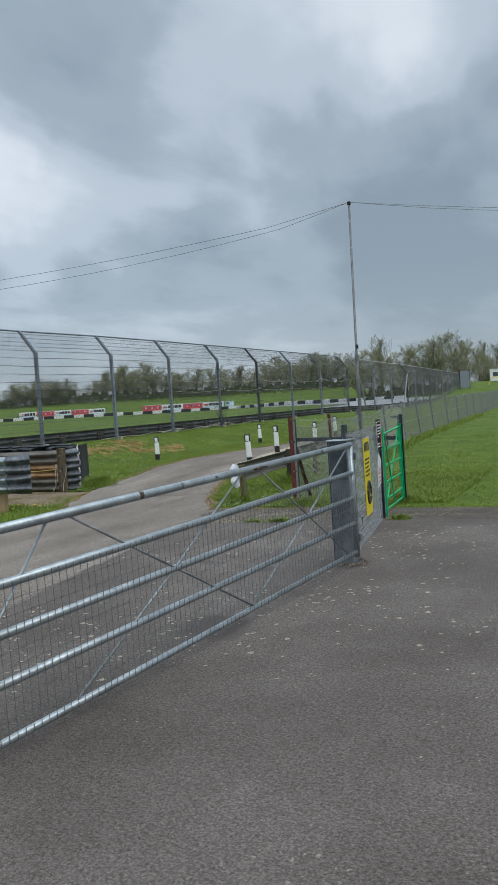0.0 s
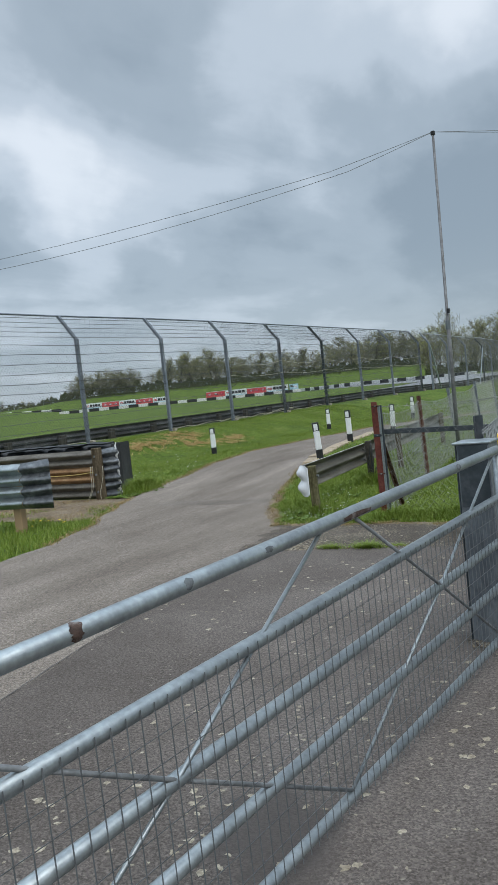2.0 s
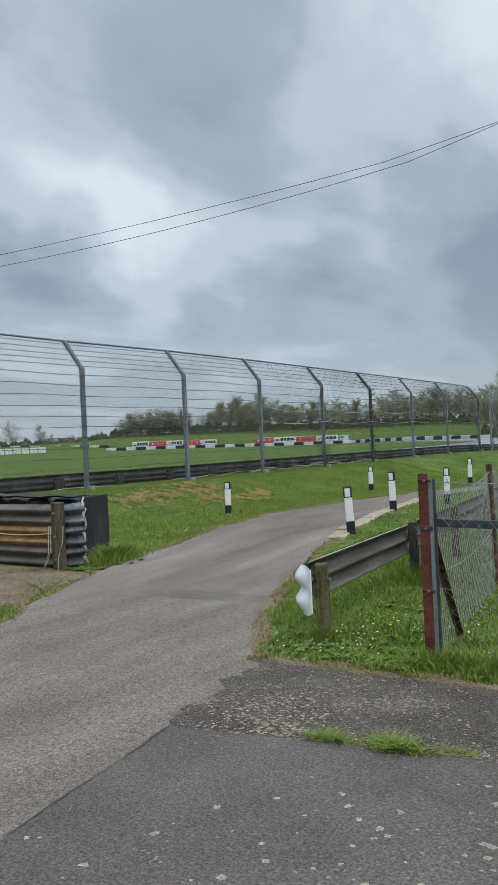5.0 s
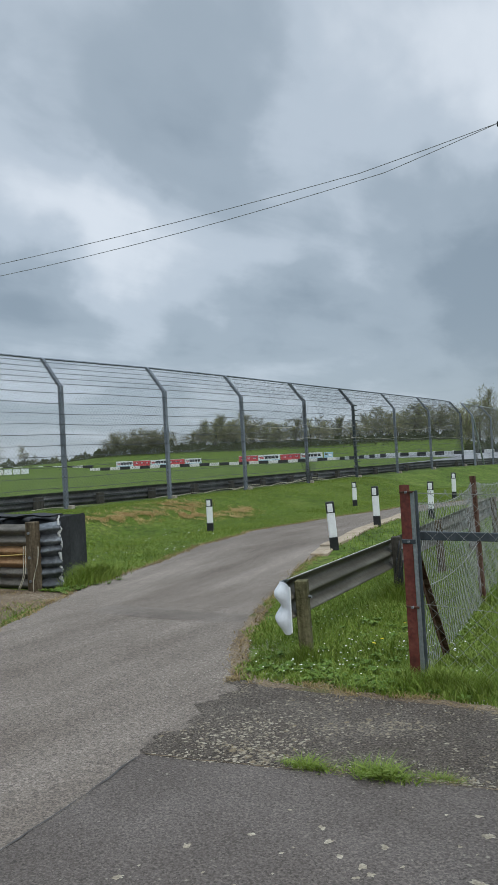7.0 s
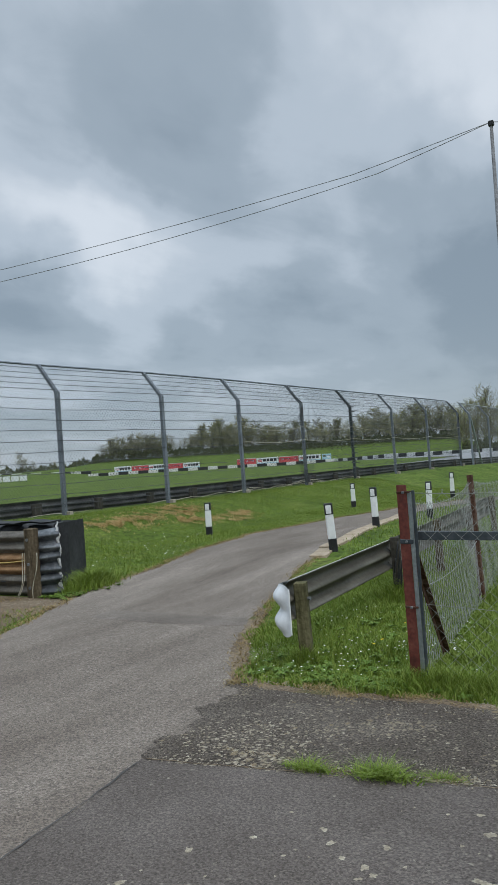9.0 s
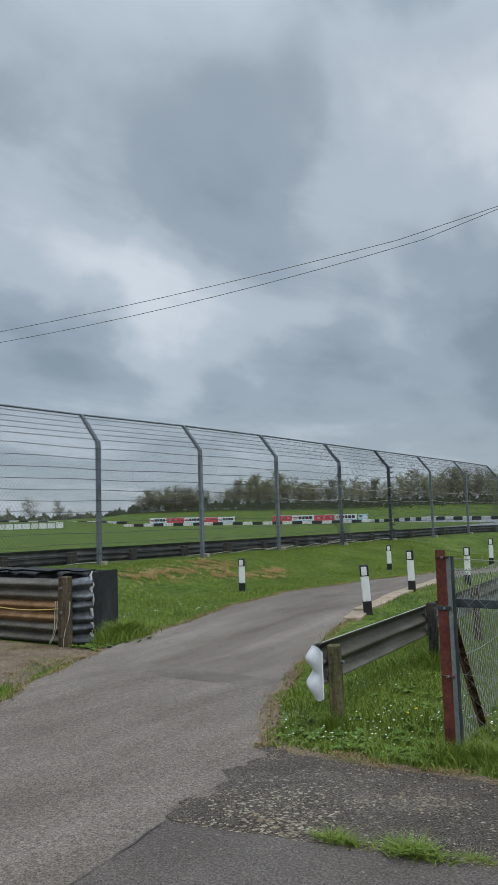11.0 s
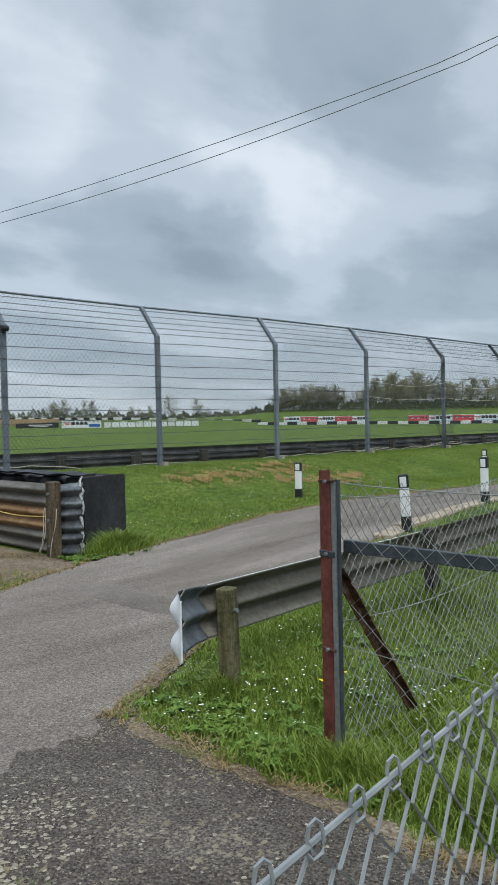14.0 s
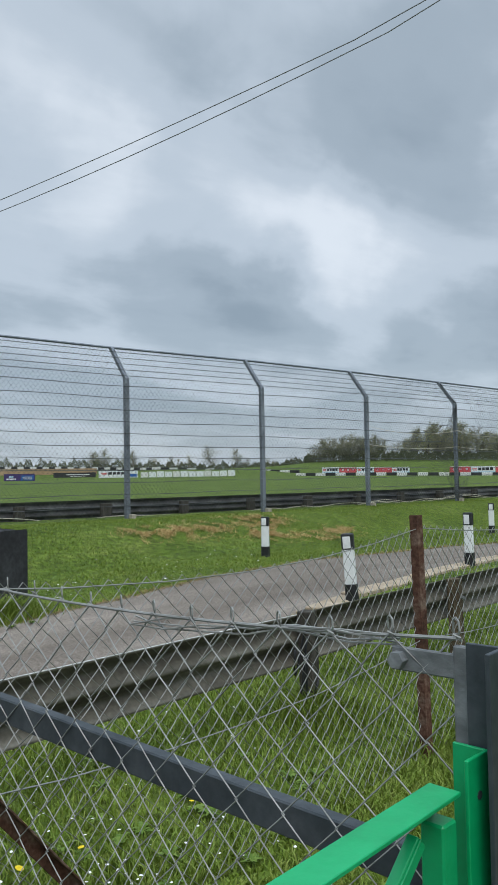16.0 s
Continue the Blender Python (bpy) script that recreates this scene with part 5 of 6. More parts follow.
def fence_base(y):
    return 0.62 - 0.22 * float(smooth(46, 66, y))


def mesh_run(y0, y1, pitch, r):
    """Diamond mesh as two families of slanting wires, bent where the posts are cranked."""
    L = []
    hi, crank = 3.07, 0.88
    run = hi + crank
    for s in (1, -1):
        for k in range(int((y1 - y0 + run) / pitch)):
            ya = y0 - (run if s > 0 else 0) + k * pitch
            pts = []
            for t in (0.02, hi, run):
                y = ya + (t if s > 0 else run - t) * 0.80
                z = fence_base(y) + min(t, hi) + max(0, t - hi) * 0.82
                pts.append((fence_x(y) + 0.062 - max(0, t - hi) * 0.65, min(max(y, y0), y1), z))
            if pts[0][1] != pts[2][1]:
                L.append(pts)
    return wires(np.array(L), r)


def debris_fence(stops, near):
    g = thing("debris_fence", pose(0, 0, 0), "tall circuit safety fence of wire mesh on cranked grey posts" if near else "dense grey circuit safety fence on cranked posts beyond the opening", "fence")

    def bar(bm, p, q, w, d):
        p, q = Vector(p), Vector(q)
        rot = (q - p).to_track_quat("Z", "Y").to_matrix()
        box(bm, *((p + q) / 2), w, d, (q - p).length + 0.03, 0.006, rot)

    for i, y in enumerate(stops):
        x, base = fence_x(y), fence_base(y)
        bm = bmesh.new()
        dark = near and i == 6 or not near and i in (3, 6)
        bar(bm, (0, 0, -0.2), (0, 0, 3.07), 0.10, 0.10)
        bar(bm, (0, 0, 3.06), (-0.57, 0, 3.79), 0.085, 0.085)
        o = part("post", bm, M["steel"] if dark else M["post_galv"], g, "dark post with bolt heads" if dark and near else "")
        o.matrix_basis = pose(x, y, base)
        if dark and near:
            for k in range(15):
                up = min(0.55 + 0.21 * k, 3.05)
                over = max(0.0, 0.55 + 0.21 * k - 3.05)
                px, pz = x - 0.8 * over, base + up + 0.75 * over
                part("peg", tubem([(px + 0.05, y - 0.30, pz), (px + 0.05, y + 0.30, pz)], 0.022, 6), M["steel"], g)
        if near and i:
            part("foot_block", boxm(x + 0.12, y + 0.05, base + 0.10, 0.12, 0.12, 0.16, 0.01), M["stone"], g)
    y0, y1 = stops[0], stops[-1]
    ys = np.linspace(y0, y1, 60)
    tops = [(fence_x(y) - 0.57, y, fence_base(y) + 3.81) for y in ys]
    part("top_rail", tubem(tops, 0.028, 6), M["post_galv" if near else "galv"], g)
    wl = []
    for k in range(13):
        z = 0.35 + 0.255 * k
        if z < 3.05:
            wl.append([(fence_x(y) + 0.055, y, fence_base(y) + z + 0.012 * math.sin(y * 1.7 + k)) for y in ys])
    for k in range(5):
        s = 0.08 + 0.2 * k
        wl.append([(fence_x(y) + 0.045 - 0.56 * s, y, fence_base(y) + 3.07 + 0.72 * s) for y in ys])
    for line in wl[:: 1 if near else 3]:
        part("tension_wire", wires(np.array([line]), 0.0080), M["wire_dark" if near else "wire_far"], g)
    if near:
        part("mesh", mesh_run(y0, 31.45, 0.10, 0.0026), M["wire_dark"], g)
        part("mesh", mesh_run(31.45, y1, 0.11, 0.0024), M["wire_dark"], g)
        lamp = bmesh.new()
        y = stops[1]
        tube(lamp, [(fence_x(y) + 0.12, y - 0.12, fence_base(y) + 2.98), (fence_x(y) + 0.10, y + 0.05, fence_base(y) + 2.98)], 0.06, 12)
        part("floodlight", lamp, M["black"], g, "small round black lamp on the post")
        # two slack pale ropes hang along the fence
        for z, sag in ((2.25, 0.16), (1.75, 0.08)):
            for a, b in zip(stops[4:], stops[5:]):
                part("rope", tubem([(fence_x(a) + 0.08, a + (b - a) * k / 6, fence_base(a) + z - sag * 4 * (k / 6) * (1 - k / 6)) for k in range(7)], 0.005, 5), M["rope"], g, "slack pale rope")
    else:
        part("mesh", mesh_run(y0, y1, 0.15, 0.0034), M["wire_far"], g)
        for y, back in ((66.8, -1.9), (52.5, 1.7)):
            b = bmesh.new()
            bar(b, (fence_x(y) + 0.05, y + back, fence_base(y)), (fence_x(y) + 0.05, y, fence_base(y) + 2.9), 0.08, 0.08)
            part("strut", b, M["galv"], g, "pale raking strut")


def circuit_barrier():
    g = thing("circuit_barrier", pose(0, 0, 0), "weathered three-high crash barrier along the circuit, seen from behind", "crash barrier")
    prof = [(-u, v) for u, v in w_profile(0.31, 0.083, n=17)]
    ys = np.linspace(-4, 120, 42)
    bx = lambda y: fence_x(y) - 1.3
    for i in range(3):
        part("beam", sweep(bmesh.new(), prof, [(bx(y), y, 0.345 + 0.295 * i - 0.2 * float(smooth(46, 66, y))) for y in ys]), M["dark_beam"], g)
    y, k = 1.5, 0
    while y < 118:
        w = 0.24 if k % 3 else 0.30
        part("post", boxm(bx(y) + 0.11, y, 0.58 - 0.2 * float(smooth(46, 66, y)), 0.16, w * 0.8, 0.86, 0.012), M["wood_grey"], g)
        y += 2.05 if y < 40 else 4.1
        k += 1
    L = []
    rng = np.random.default_rng(5)
    for i in range(16):
        a = 10 + rng.uniform(0, 26)
        n = 13
        yy = np.linspace(a, a + rng.uniform(3, 7), n)
        zz = 0.58 + 0.14 * rng.random() + 0.13 * np.sin(np.linspace(0, math.pi * rng.uniform(1, 2.2), n)) + rng.normal(0, 0.012, n)
        L.append(np.stack(([bx(q) + 0.24 for q in yy], yy, zz), 1))
    for line in L:
        part("cable", wires(np.array([line]), 0.011, 4), M["rope"], g, "slack pale cable along the barrier")


field_gate()
slam_post()
entrance_fence()
yellow_sign()
pit_sign()
white_sign()
green_gate()
side_fence()
long_fence()
mast()
guard_rail()
tyre_barrier()
beam_stub()
bollards()
debris_fence(DY, True)
debris_fence(DY_FAR, False)
circuit_barrier()

# ---- the far side of the circuit ----
EYE_AT = (-2.0, 6.0)


def polar(az, dist):
    """Plan place at an azimuth (degrees left of +y) and distance from the entrance."""
    return EYE_AT[0] - dist * math.sin(radians(az)), EYE_AT[1] + dist * math.cos(radians(az))


def board(name, az0, az1, dist, z0, h, face, label, bits=()):
    a, b = polar(az0, dist), polar(az1, dist)
    w = math.hypot(b[0] - a[0], b[1] - a[1])
    g = thing(name, along(a, b, z0), label, "advertising board", group="boards round the circuit")
    part("panel", boxm(w / 2, 0.05, h / 2, w, 0.10, h, 0.01), M[face], g)
    for x, z, ww, hh, m in bits:
        part("mark", boxm(w * x + w * ww / 2, -0.014, h * z + h * hh / 2, w * ww, 0.03, h * hh), M[m], g)
    for x in (0.1, 0.9):
        part("leg", boxm(w * x, 0.15, h / 2 - 0.4, 0.1, 0.1, h + 0.8), M["steel"], g)


def block_wall(az0, az1, d0, d1, rise, size, label, h=0.75, lift=0.0):
    """Alternating black and white blocks, each one its own piece."""
    g = thing("block_wall", pose(0, 0, 0), label, "barrier")
    a, b = polar(az0, d0), polar(az1, d1)
    n = max(2, int(math.hypot(b[0] - a[0], b[1] - a[1]) / size))
    m = [bpy.data.meshes.new("block") for _ in range(2)]
    for me, mt in zip(m, ("white_old", "black")):
        bm = boxm(0, 0, h / 2, size * 0.98, 0.8, h, 0.05)
        bm.to_mesh(me)
        bm.free()
        me.materials.append(M[mt])
    rot = math.degrees(math.atan2(b[1] - a[1], b[0] - a[0]))
    for k in range(n):
        x, y = lerp(a, b, (k + 0.5) / n)
        o = new("block", m[k % 2])
        o.parent = g
        foot = float(ground_z(x, y)) + lift
        if rise:
            dist = math.hypot(x - EYE_AT[0], y - EYE_AT[1])
            foot = 1.6 + dist * math.tan(radians(rise[0] + (rise[1] - rise[0]) * (k + 0.5) / n)) - h / 2
        o.matrix_basis = pose(x, y, foot, 0, 0, rot)


def far_boards():
    d = 200
    slanted = ((0.05, 0.55, 0.20, 0.12, "board_red"), (0.08, 0.35, 0.17, 0.12, "board_red"), (0.30, 0.34, 0.13, 0.44, "black"), (0.46, 0.34, 0.11, 0.44, "black"), (0.60, 0.34, 0.15, 0.44, "black"), (0.78, 0.34, 0.13, 0.44, "black"), (0.0, 0.0, 1.0, 0.16, "board_sky"))
    shields = ((0.10, 0.30, 0.20, 0.45, "pink"), (0.14, 0.38, 0.12, 0.30, "board_white"), (0.41, 0.30, 0.20, 0.45, "pink"), (0.45, 0.38, 0.12, 0.30, "board_white"), (0.72, 0.30, 0.20, 0.45, "pink"), (0.76, 0.38, 0.12, 0.30, "board_white"), (0.0, 0.92, 1.0, 0.08, "white_old"))

    def foot(az):
        return float(ground_z(*polar(az, d - 1))) + 0.72

    def advert(az0, az1, red, h):
        z = foot((az0 + az1) / 2)
        if red:
            board("advert_board", az0, az1, d - 1, z, h, "board_red", "red advertising board with pale shield marks", shields)
        else:
            board("advert_board", az0, az1, d - 1, z, h, "board_white", "white advertising board with a dark slanted mark", slanted)

    az = 41.95
    for i in range(5):
        advert(az, az - 1.21, i % 2, 1.35)
        az -= 1.23
    az = 33.1
    for i, w in enumerate((1.42, 1.62, 1.45, 1.62)):
        advert(az, az - w + 0.02, i % 2 == 0, 1.5)
        az -= w
    board("advert_board", 26.9, 26.25, d - 1, foot(26.5), 1.4, "board_sky", "small pale blue advertising board", ((0.1, 0.5, 0.3, 0.3, "leaf_dark"), (0.5, 0.3, 0.4, 0.4, "board_white")))
    block_wall(43.8, 26.0, d - 3, d - 3, None, 2.4, "long low wall of black and white blocks below the boards", 0.8, -0.05)
    block_wall(26.0, 22.0, 196, 172, (-0.12, -0.06), 2.4, "low black and white block wall along the bend of the circuit", 0.8)
    block_wall(22.0, 13.5, 172, 150, (-0.06, -0.24), 2.4, "low black and white block wall along the far bend", 0.8)
    block_wall(54.2, 43.6, 222, 210, (0.69, 0.29), 2.6, "low black and white block wall beyond the infield grass", 0.85)
    block_wall(66.0, 54.2, 222, 222, (0.92, 0.69), 1.6, "black and white checked barrier behind the boards", 0.6)
    b2 = 175
    board("advert_board", 57.7, 54.95, b2, 1.87, 1.5, "board_white", "white advertising board with red, black and blue marks",
          ((0.06, 0.60, 0.14, 0.10, "board_red"), (0.09, 0.46, 0.11, 0.10, "board_red"), (0.24, 0.45, 0.10, 0.38, "black"), (0.36, 0.45, 0.08, 0.38, "black"), (0.46, 0.45, 0.09, 0.38, "black"), (0.57, 0.45, 0.08, 0.38, "black"), (0.69, 0.12, 0.28, 0.42, "board_blue")))
    board("advert_board", 60.8, 57.9, b2, 2.05, 1.05, "black", "black advertising board with a thin white line of print", ((0.3, 0.5, 0.55, 0.18, "white_old"), (0.4, 0.2, 0.35, 0.12, "white_old")))
    board("advert_board", 64.1, 62.05, b2, 1.25, 1.75, "board_purple", "purple advertising board with a blue oval mark", ((0.54, 0.2, 0.42, 0.6, "board_blue"), (0.60, 0.32, 0.3, 0.34, "board_white"), (0.08, 0.3, 0.30, 0.16, "board_white"), (0.16, 0.55, 0.14, 0.2, "board_sky")))
    board("advert_board", 67.6, 65.7, b2, 1.4, 1.9, "board_white", "white advertising board with green print", ((0.2, 0.4, 0.6, 0.25, "leaf_dark"),))
    board("sand_bank", 65.5, 58.0, 205, 2.9, 1.5, "tan", "sandy brown retaining bank behind the boards")
    # pale panels leaning in a row
    a0 = 54.75
    for i in range(12):
        board("barrier_panel", a0, a0 - 0.51, b2 - 2, 1.82, 1.15 + 0.05 * (i % 3), "board_white" if i % 4 else "white_old", "pale plastic barrier panel in a row", ())
        a0 -= 0.565


# ---- trees ----


def tree_mesh(seed, height, spread, upright, leafy):
    """Trunk with tapering limbs, and a crown of twigs with a few young leaves."""
    rng = random.Random(seed)
    limb = bmesh.new()
    twigs, leaves = [], []

    def grow(p, d, length, r, level):
        pts, rad = [p], [r]
        q, dd = p.copy(), d.copy()
        n = 5 if level == 0 else 3 if level == 1 else 2
        for k in range(n):
            dd = (dd + Vector((rng.gauss(0, 0.12), rng.gauss(0, 0.12), rng.gauss(0.10 * upright, 0.08)))).normalized()
            q = q + dd * (length / n)
            pts.append(q.copy())
            rad.append(r * (1 - 0.8 * (k + 1) / n))
        if level < 2:
            tube(limb, pts, rad, 5 if level == 0 else 4, caps=False)
        else:
            twigs.append([pts[0], pts[1], pts[2]])
        if level == 3:
            return
        count = (34, 8, 5)[level]
        for c in range(count):
            s = 0.04 + 0.94 * rng.random() ** 1.25 if level == 0 else rng.uniform(0.2, 1.0)
            i = min(int(s * n), n - 1)
            base = pts[i].lerp(pts[i + 1], s * n - i)
            out = Vector((rng.gauss(0, 1), rng.gauss(0, 1), rng.gauss(0, 0.35))).normalized()
            nd = (dd * (0.35 + 0.55 * upright) + out * spread + Vector((0, 0, 0.45 if level == 0 else 0.2))).normalized()
            reach = height * (0.15 + 0.40 * (1 - s) * min(1, 0.45 + 3 * s)) if level == 0 else length * 0.5
            grow(base, nd, reach * rng.uniform(0.65, 1.15), r * (0.36 if level == 0 else 0.5), level + 1)
        if level >= 1:
            for c in range(9 if level == 1 else 3):
                if rng.random() < leafy:
                    leaves.append(pts[rng.randint(1, n)] + Vector((rng.gauss(0, 0.3), rng.gauss(0, 0.3), rng.gauss(0, 0.3))))

    grow(Vector((0, 0, 0)), Vector((0, 0, 1)), height * 0.86, height * 0.014, 0)
    tw = wires(np.array([[tuple(v) for v in t] for t in twigs]), 0.013, 3)
    V, F = [], []
    for c in leaves:
        s = rng.uniform(0.05, 0.085 + 0.03 * leafy)
        u = Vector((rng.gauss(0, 1), rng.gauss(0, 1), rng.gauss(0, 1))).normalized()
        w = u.orthogonal().normalized()
        o = len(V)
        V += [tuple(c + u * s), tuple(c + w * s * 0.7), tuple(c - u * s), tuple(c - w * s * 0.7)]
        F.append((o, o + 1, o + 2, o + 3))
    return limb, tw, (V, F)


def make_tree(kind, place, label, mats, args):
    g = thing(kind, place, label, "tree", group="trees round the circuit")
    limb, tw, lv = tree_mesh(*args)
    part("trunk", limb, M[mats[0]], g)
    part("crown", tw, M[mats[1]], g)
    if lv[0]:
        part("leaves", lv, M[mats[2]], g)
    return g


def trees():
    spec = ((11, 10.0, 1.0, 0.2, 0.30), (12, 10.0, 0.7, 0.7, 0.66), (13, 10.0, 1.05, 0.15, 0.42), (14, 10.0, 0.75, 0.55, 0.98), (15, 10.0, 0.95, 0.3, 0.95), (16, 10.0, 0.6, 0.8, 0.32))
    words = ("bare rounded tree with dense grey-brown twigs", "slim tree with pale green young leaves", "broad bare tree with a few buds", "upright tree in fresh yellow-green leaf", "spreading tree in thin young leaf", "leafless dark tree with open limbs")
    base = []
    top_az = (3, 7, 8.4, 10, 11.6, 14.2, 15.3, 17.2, 18.5, 20.4, 21.6, 22.6, 23.5, 24.6, 25.5, 26.8, 27.5, 28.5, 29.5, 30.5, 31.7, 32.7, 34.2, 35.7, 36.8, 37.8, 39, 40.7, 42.5, 43.2, 44.4, 45.4, 46.1, 47.4, 48.1, 50, 51.7, 52.4, 53.3, 54.4, 56, 58.1, 62, 70)
    top_el = (0.05, 0.056, 0.056, 0.076, 0.073, 0.056, 0.07, 0.065, 0.073, 0.072, 0.056, 0.071, 0.066, 0.051, 0.055, 0.053, 0.062, 0.059, 0.057, 0.053, 0.071, 0.063, 0.07, 0.063, 0.043, 0.051, 0.053, 0.057, 0.05, 0.036, 0.024, 0.021, 0.0245, 0.0245, 0.037, 0.044, 0.03, 0.026, 0.029, 0.03, 0.035, 0.038, 0.02, 0.02)
    rng = random.Random(21)
    made = {}

    def plant(az, dist, k, scale_h=None):
        x, y = polar(az, dist)
        z = float(ground_z(x, y))
        want = float(np.interp(az, top_az, top_el)) * dist + 1.6 - z if scale_h is None else scale_h
        want = max(want * (rng.uniform(0.92, 1.12) if az < 17 else rng.uniform(0.95, 1.1) if az > 43.5 else rng.uniform(0.80, 0.98)), 3.0)
        s = want / 10.0
        m = pose(x, y, z - 0.1, 0, 0, rng.uniform(0, 360)) @ Matrix.Diagonal((s * rng.uniform(0.9, 1.15), s * rng.uniform(0.9, 1.15), s, 1))
        if k not in made:
            made[k] = make_tree("tree", pose(0, 0, 0), words[k], ("bark", "hazed_twig", "leaf"), spec[k])
            made[k].matrix_basis = m
        else:
            t = copy_thing(made[k], pose(0, 0, 0))
            t.matrix_basis = m

    az = 17.0
    while az < 42.2:
        plant(az, rng.uniform(255, 275), rng.choice((1, 4, 1, 3, 0, 4, 2)) if az < 36.5 else rng.choice((0, 2, 0)))
        if az < 36.5 and rng.random() < 0.6:
            plant(az + 0.25, rng.uniform(280, 310), rng.choice((0, 2, 4, 5)))
        az += rng.uniform(0.42, 0.72)
    for az, k in ((40.9, 0), (40.0, 2), (39.2, 0), (38.3, 5), (41.6, 2), (42.3, 0), (40.5, 2), (39.6, 0), (41.2, 0), (38.8, 2), (42.8, 2)):
        plant(az, 252, k)
    for az, k in ((50.1, 2), (48.2, 0), (51.7, 5), (53.2, 0), (54.3, 2), (52.5, 0), (55.7, 5), (56.3, 0), (57.8, 0), (58.2, 2), (58.6, 0), (46.2, 0), (45.5, 2), (47.4, 0), (44.3, 0), (44.8, 2), (61.5, 2), (64.0, 0)):
        plant(az, rng.uniform(275, 290), k)
    for az, k in ((2.0, 3), (3.6, 4), (5.0, 3), (6.2, 4), (7.2, 1), (8.2, 4), (9.2, 3), (10.0, 3), (10.9, 4), (11.7, 3), (12.6, 4), (13.4, 1), (14.4, 4), (15.2, 5), (15.9, 4), (16.7, 3), (9.6, 5), (11.2, 5), (13.9, 2), (7.8, 5)):
        plant(az, rng.uniform(195, 225), k)


def hedge(name, az0, az1, dist, h, n, label, mat, seed):
    """Bushy growth below the trees: many leaf clumps and stems."""
    rng = np.random.default_rng(seed)
    az = rng.uniform(az0, az1, n)
    d = dist + rng.normal(0, 6, n)
    x, y = EYE_AT[0] - d * np.sin(np.radians(az)), EYE_AT[1] + d * np.cos(np.radians(az))
    hh = np.interp(az, *h) * (0.74 + 0.16 * np.sin(az * 3.7 + 1.5 * np.sin(az * 1.3)) + 0.13 * np.sin(az * 8.3 + 1) + 0.10 * np.sin(az * 19.1 + 2))
    z = ground_z(x, y) - 0.4 + (np.abs(hh) + 0.4) * rng.random(n) ** 0.8
    c = np.stack((x, y, z), 1)
    u = rng.normal(0, 1, (n, 3))
    u /= np.linalg.norm(u, axis=1, keepdims=True)
    w = np.cross(u, rng.normal(0, 1, (n, 3)))
    w /= np.linalg.norm(w, axis=1, keepdims=True)
    s = rng.uniform(0.08, 0.22, (n, 1))
    V = np.stack((c + u * s, c + w * s * 0.6, c - u * s, c - w * s * 0.6), 1).reshape(-1, 3)
    F = np.arange(4 * n).reshape(n, 4)
    tagged(part(name, (V.tolist(), F.tolist()), M[mat]), label, "hedge", kind="stuff")


def far_right():
    x, y = polar(6.5, 150)
    z = float(ground_z(x, y))
    g = thing("white_cabin", (x, y, z, 0, 0, 8), "small white cabin with a dark window on the grass", "cabin")
    part("wall", boxm(0, 0, 1.2, 4.6, 2.4, 2.2, 0.12), M["white"], g)
    part("roof", boxm(0, 0, 2.36, 4.8, 2.6, 0.14, 0.04), M["white_old"], g)
    part("window", boxm(-1.3, -1.21, 1.45, 0.9, 0.05, 0.8, 0.01), M["glass"], g)
    x, y = polar(6.9, 118)
    z = float(ground_z(x, y))
    h = thing("yellow_hoop", (x, y, z, 0, 0, 10), "bent yellow tubular hoop beside the fence", "hoop")
    part("tube", tubem([(0.7 * math.cos(a) * (1.3 if a > 1.5 else 1), 0, 1.1 * math.sin(a) + 0.2) for a in (math.pi * k / 14 for k in range(15))], 0.07, 6), M["yellow"], h)
    x, y = polar(9.0, 108)
    s = thing("grey_screen", (x, y, float(ground_z(x, y)), 0, 0, 75), "grey mesh screen panel at the fence end", "screen")
    part("panel", boxm(0, 0, 1.25, 3.2, 0.06, 2.3, 0.01), M["post_galv"], s)
    part("post", boxm(-1.6, 0, 1.25, 0.12, 0.12, 2.9, 0.01), M["steel"], s)
    part("post", boxm(1.6, 0, 1.25, 0.12, 0.12, 2.9, 0.01), M["steel"], s)


def kerb_stones():
    g = thing("kerb", pose(0, 0, 0), "pale worn concrete kerb along the inside of the lane", "kerb", kind="structure")
    y = 16.6
    rng = random.Random(14)
    while y < 23:
        x0, x1 = float(lane_right(y)), float(lane_right(y + 0.9))
        m = along((x0 + 0.08, y), (x1 + 0.08, y + 0.9), float(ground_z(x0, y)))
        o = part("kerb_stone", boxm(0.45, 0.04, -0.015, 0.895, 0.27, 0.11, 0.012), M["kerb"], g)
        o.matrix_basis = m @ pose(0, rng.uniform(-0.01, 0.01), rng.uniform(-0.01, 0.006))
        y += 0.9


far_boards()
trees()
hedge("hedge", 17, 43.4, 258, ((17, 36, 38, 42, 43.4), (2.9, 3.0, 4.2, 4.2, 2.2)), 80000, "dark undergrowth below the bare trees on the bank", "leaf_dark", 3)
hedge("hedge", 43, 75, 285, ((43, 45, 50, 54, 59, 75), (3.2, 3.0, 3.2, 4.0, 5.2, 5.2)), 80000, "low dark field hedge on the horizon", "leaf_dark", 4)
hedge("hedge", -6, 17, 205, ((-6, 17), (4.0, 3.6)), 60000, "dark green undergrowth below the leafy trees", "leaf_dark", 5)
far_right()
kerb_stones()

# ---- grass, weeds and flowers ----


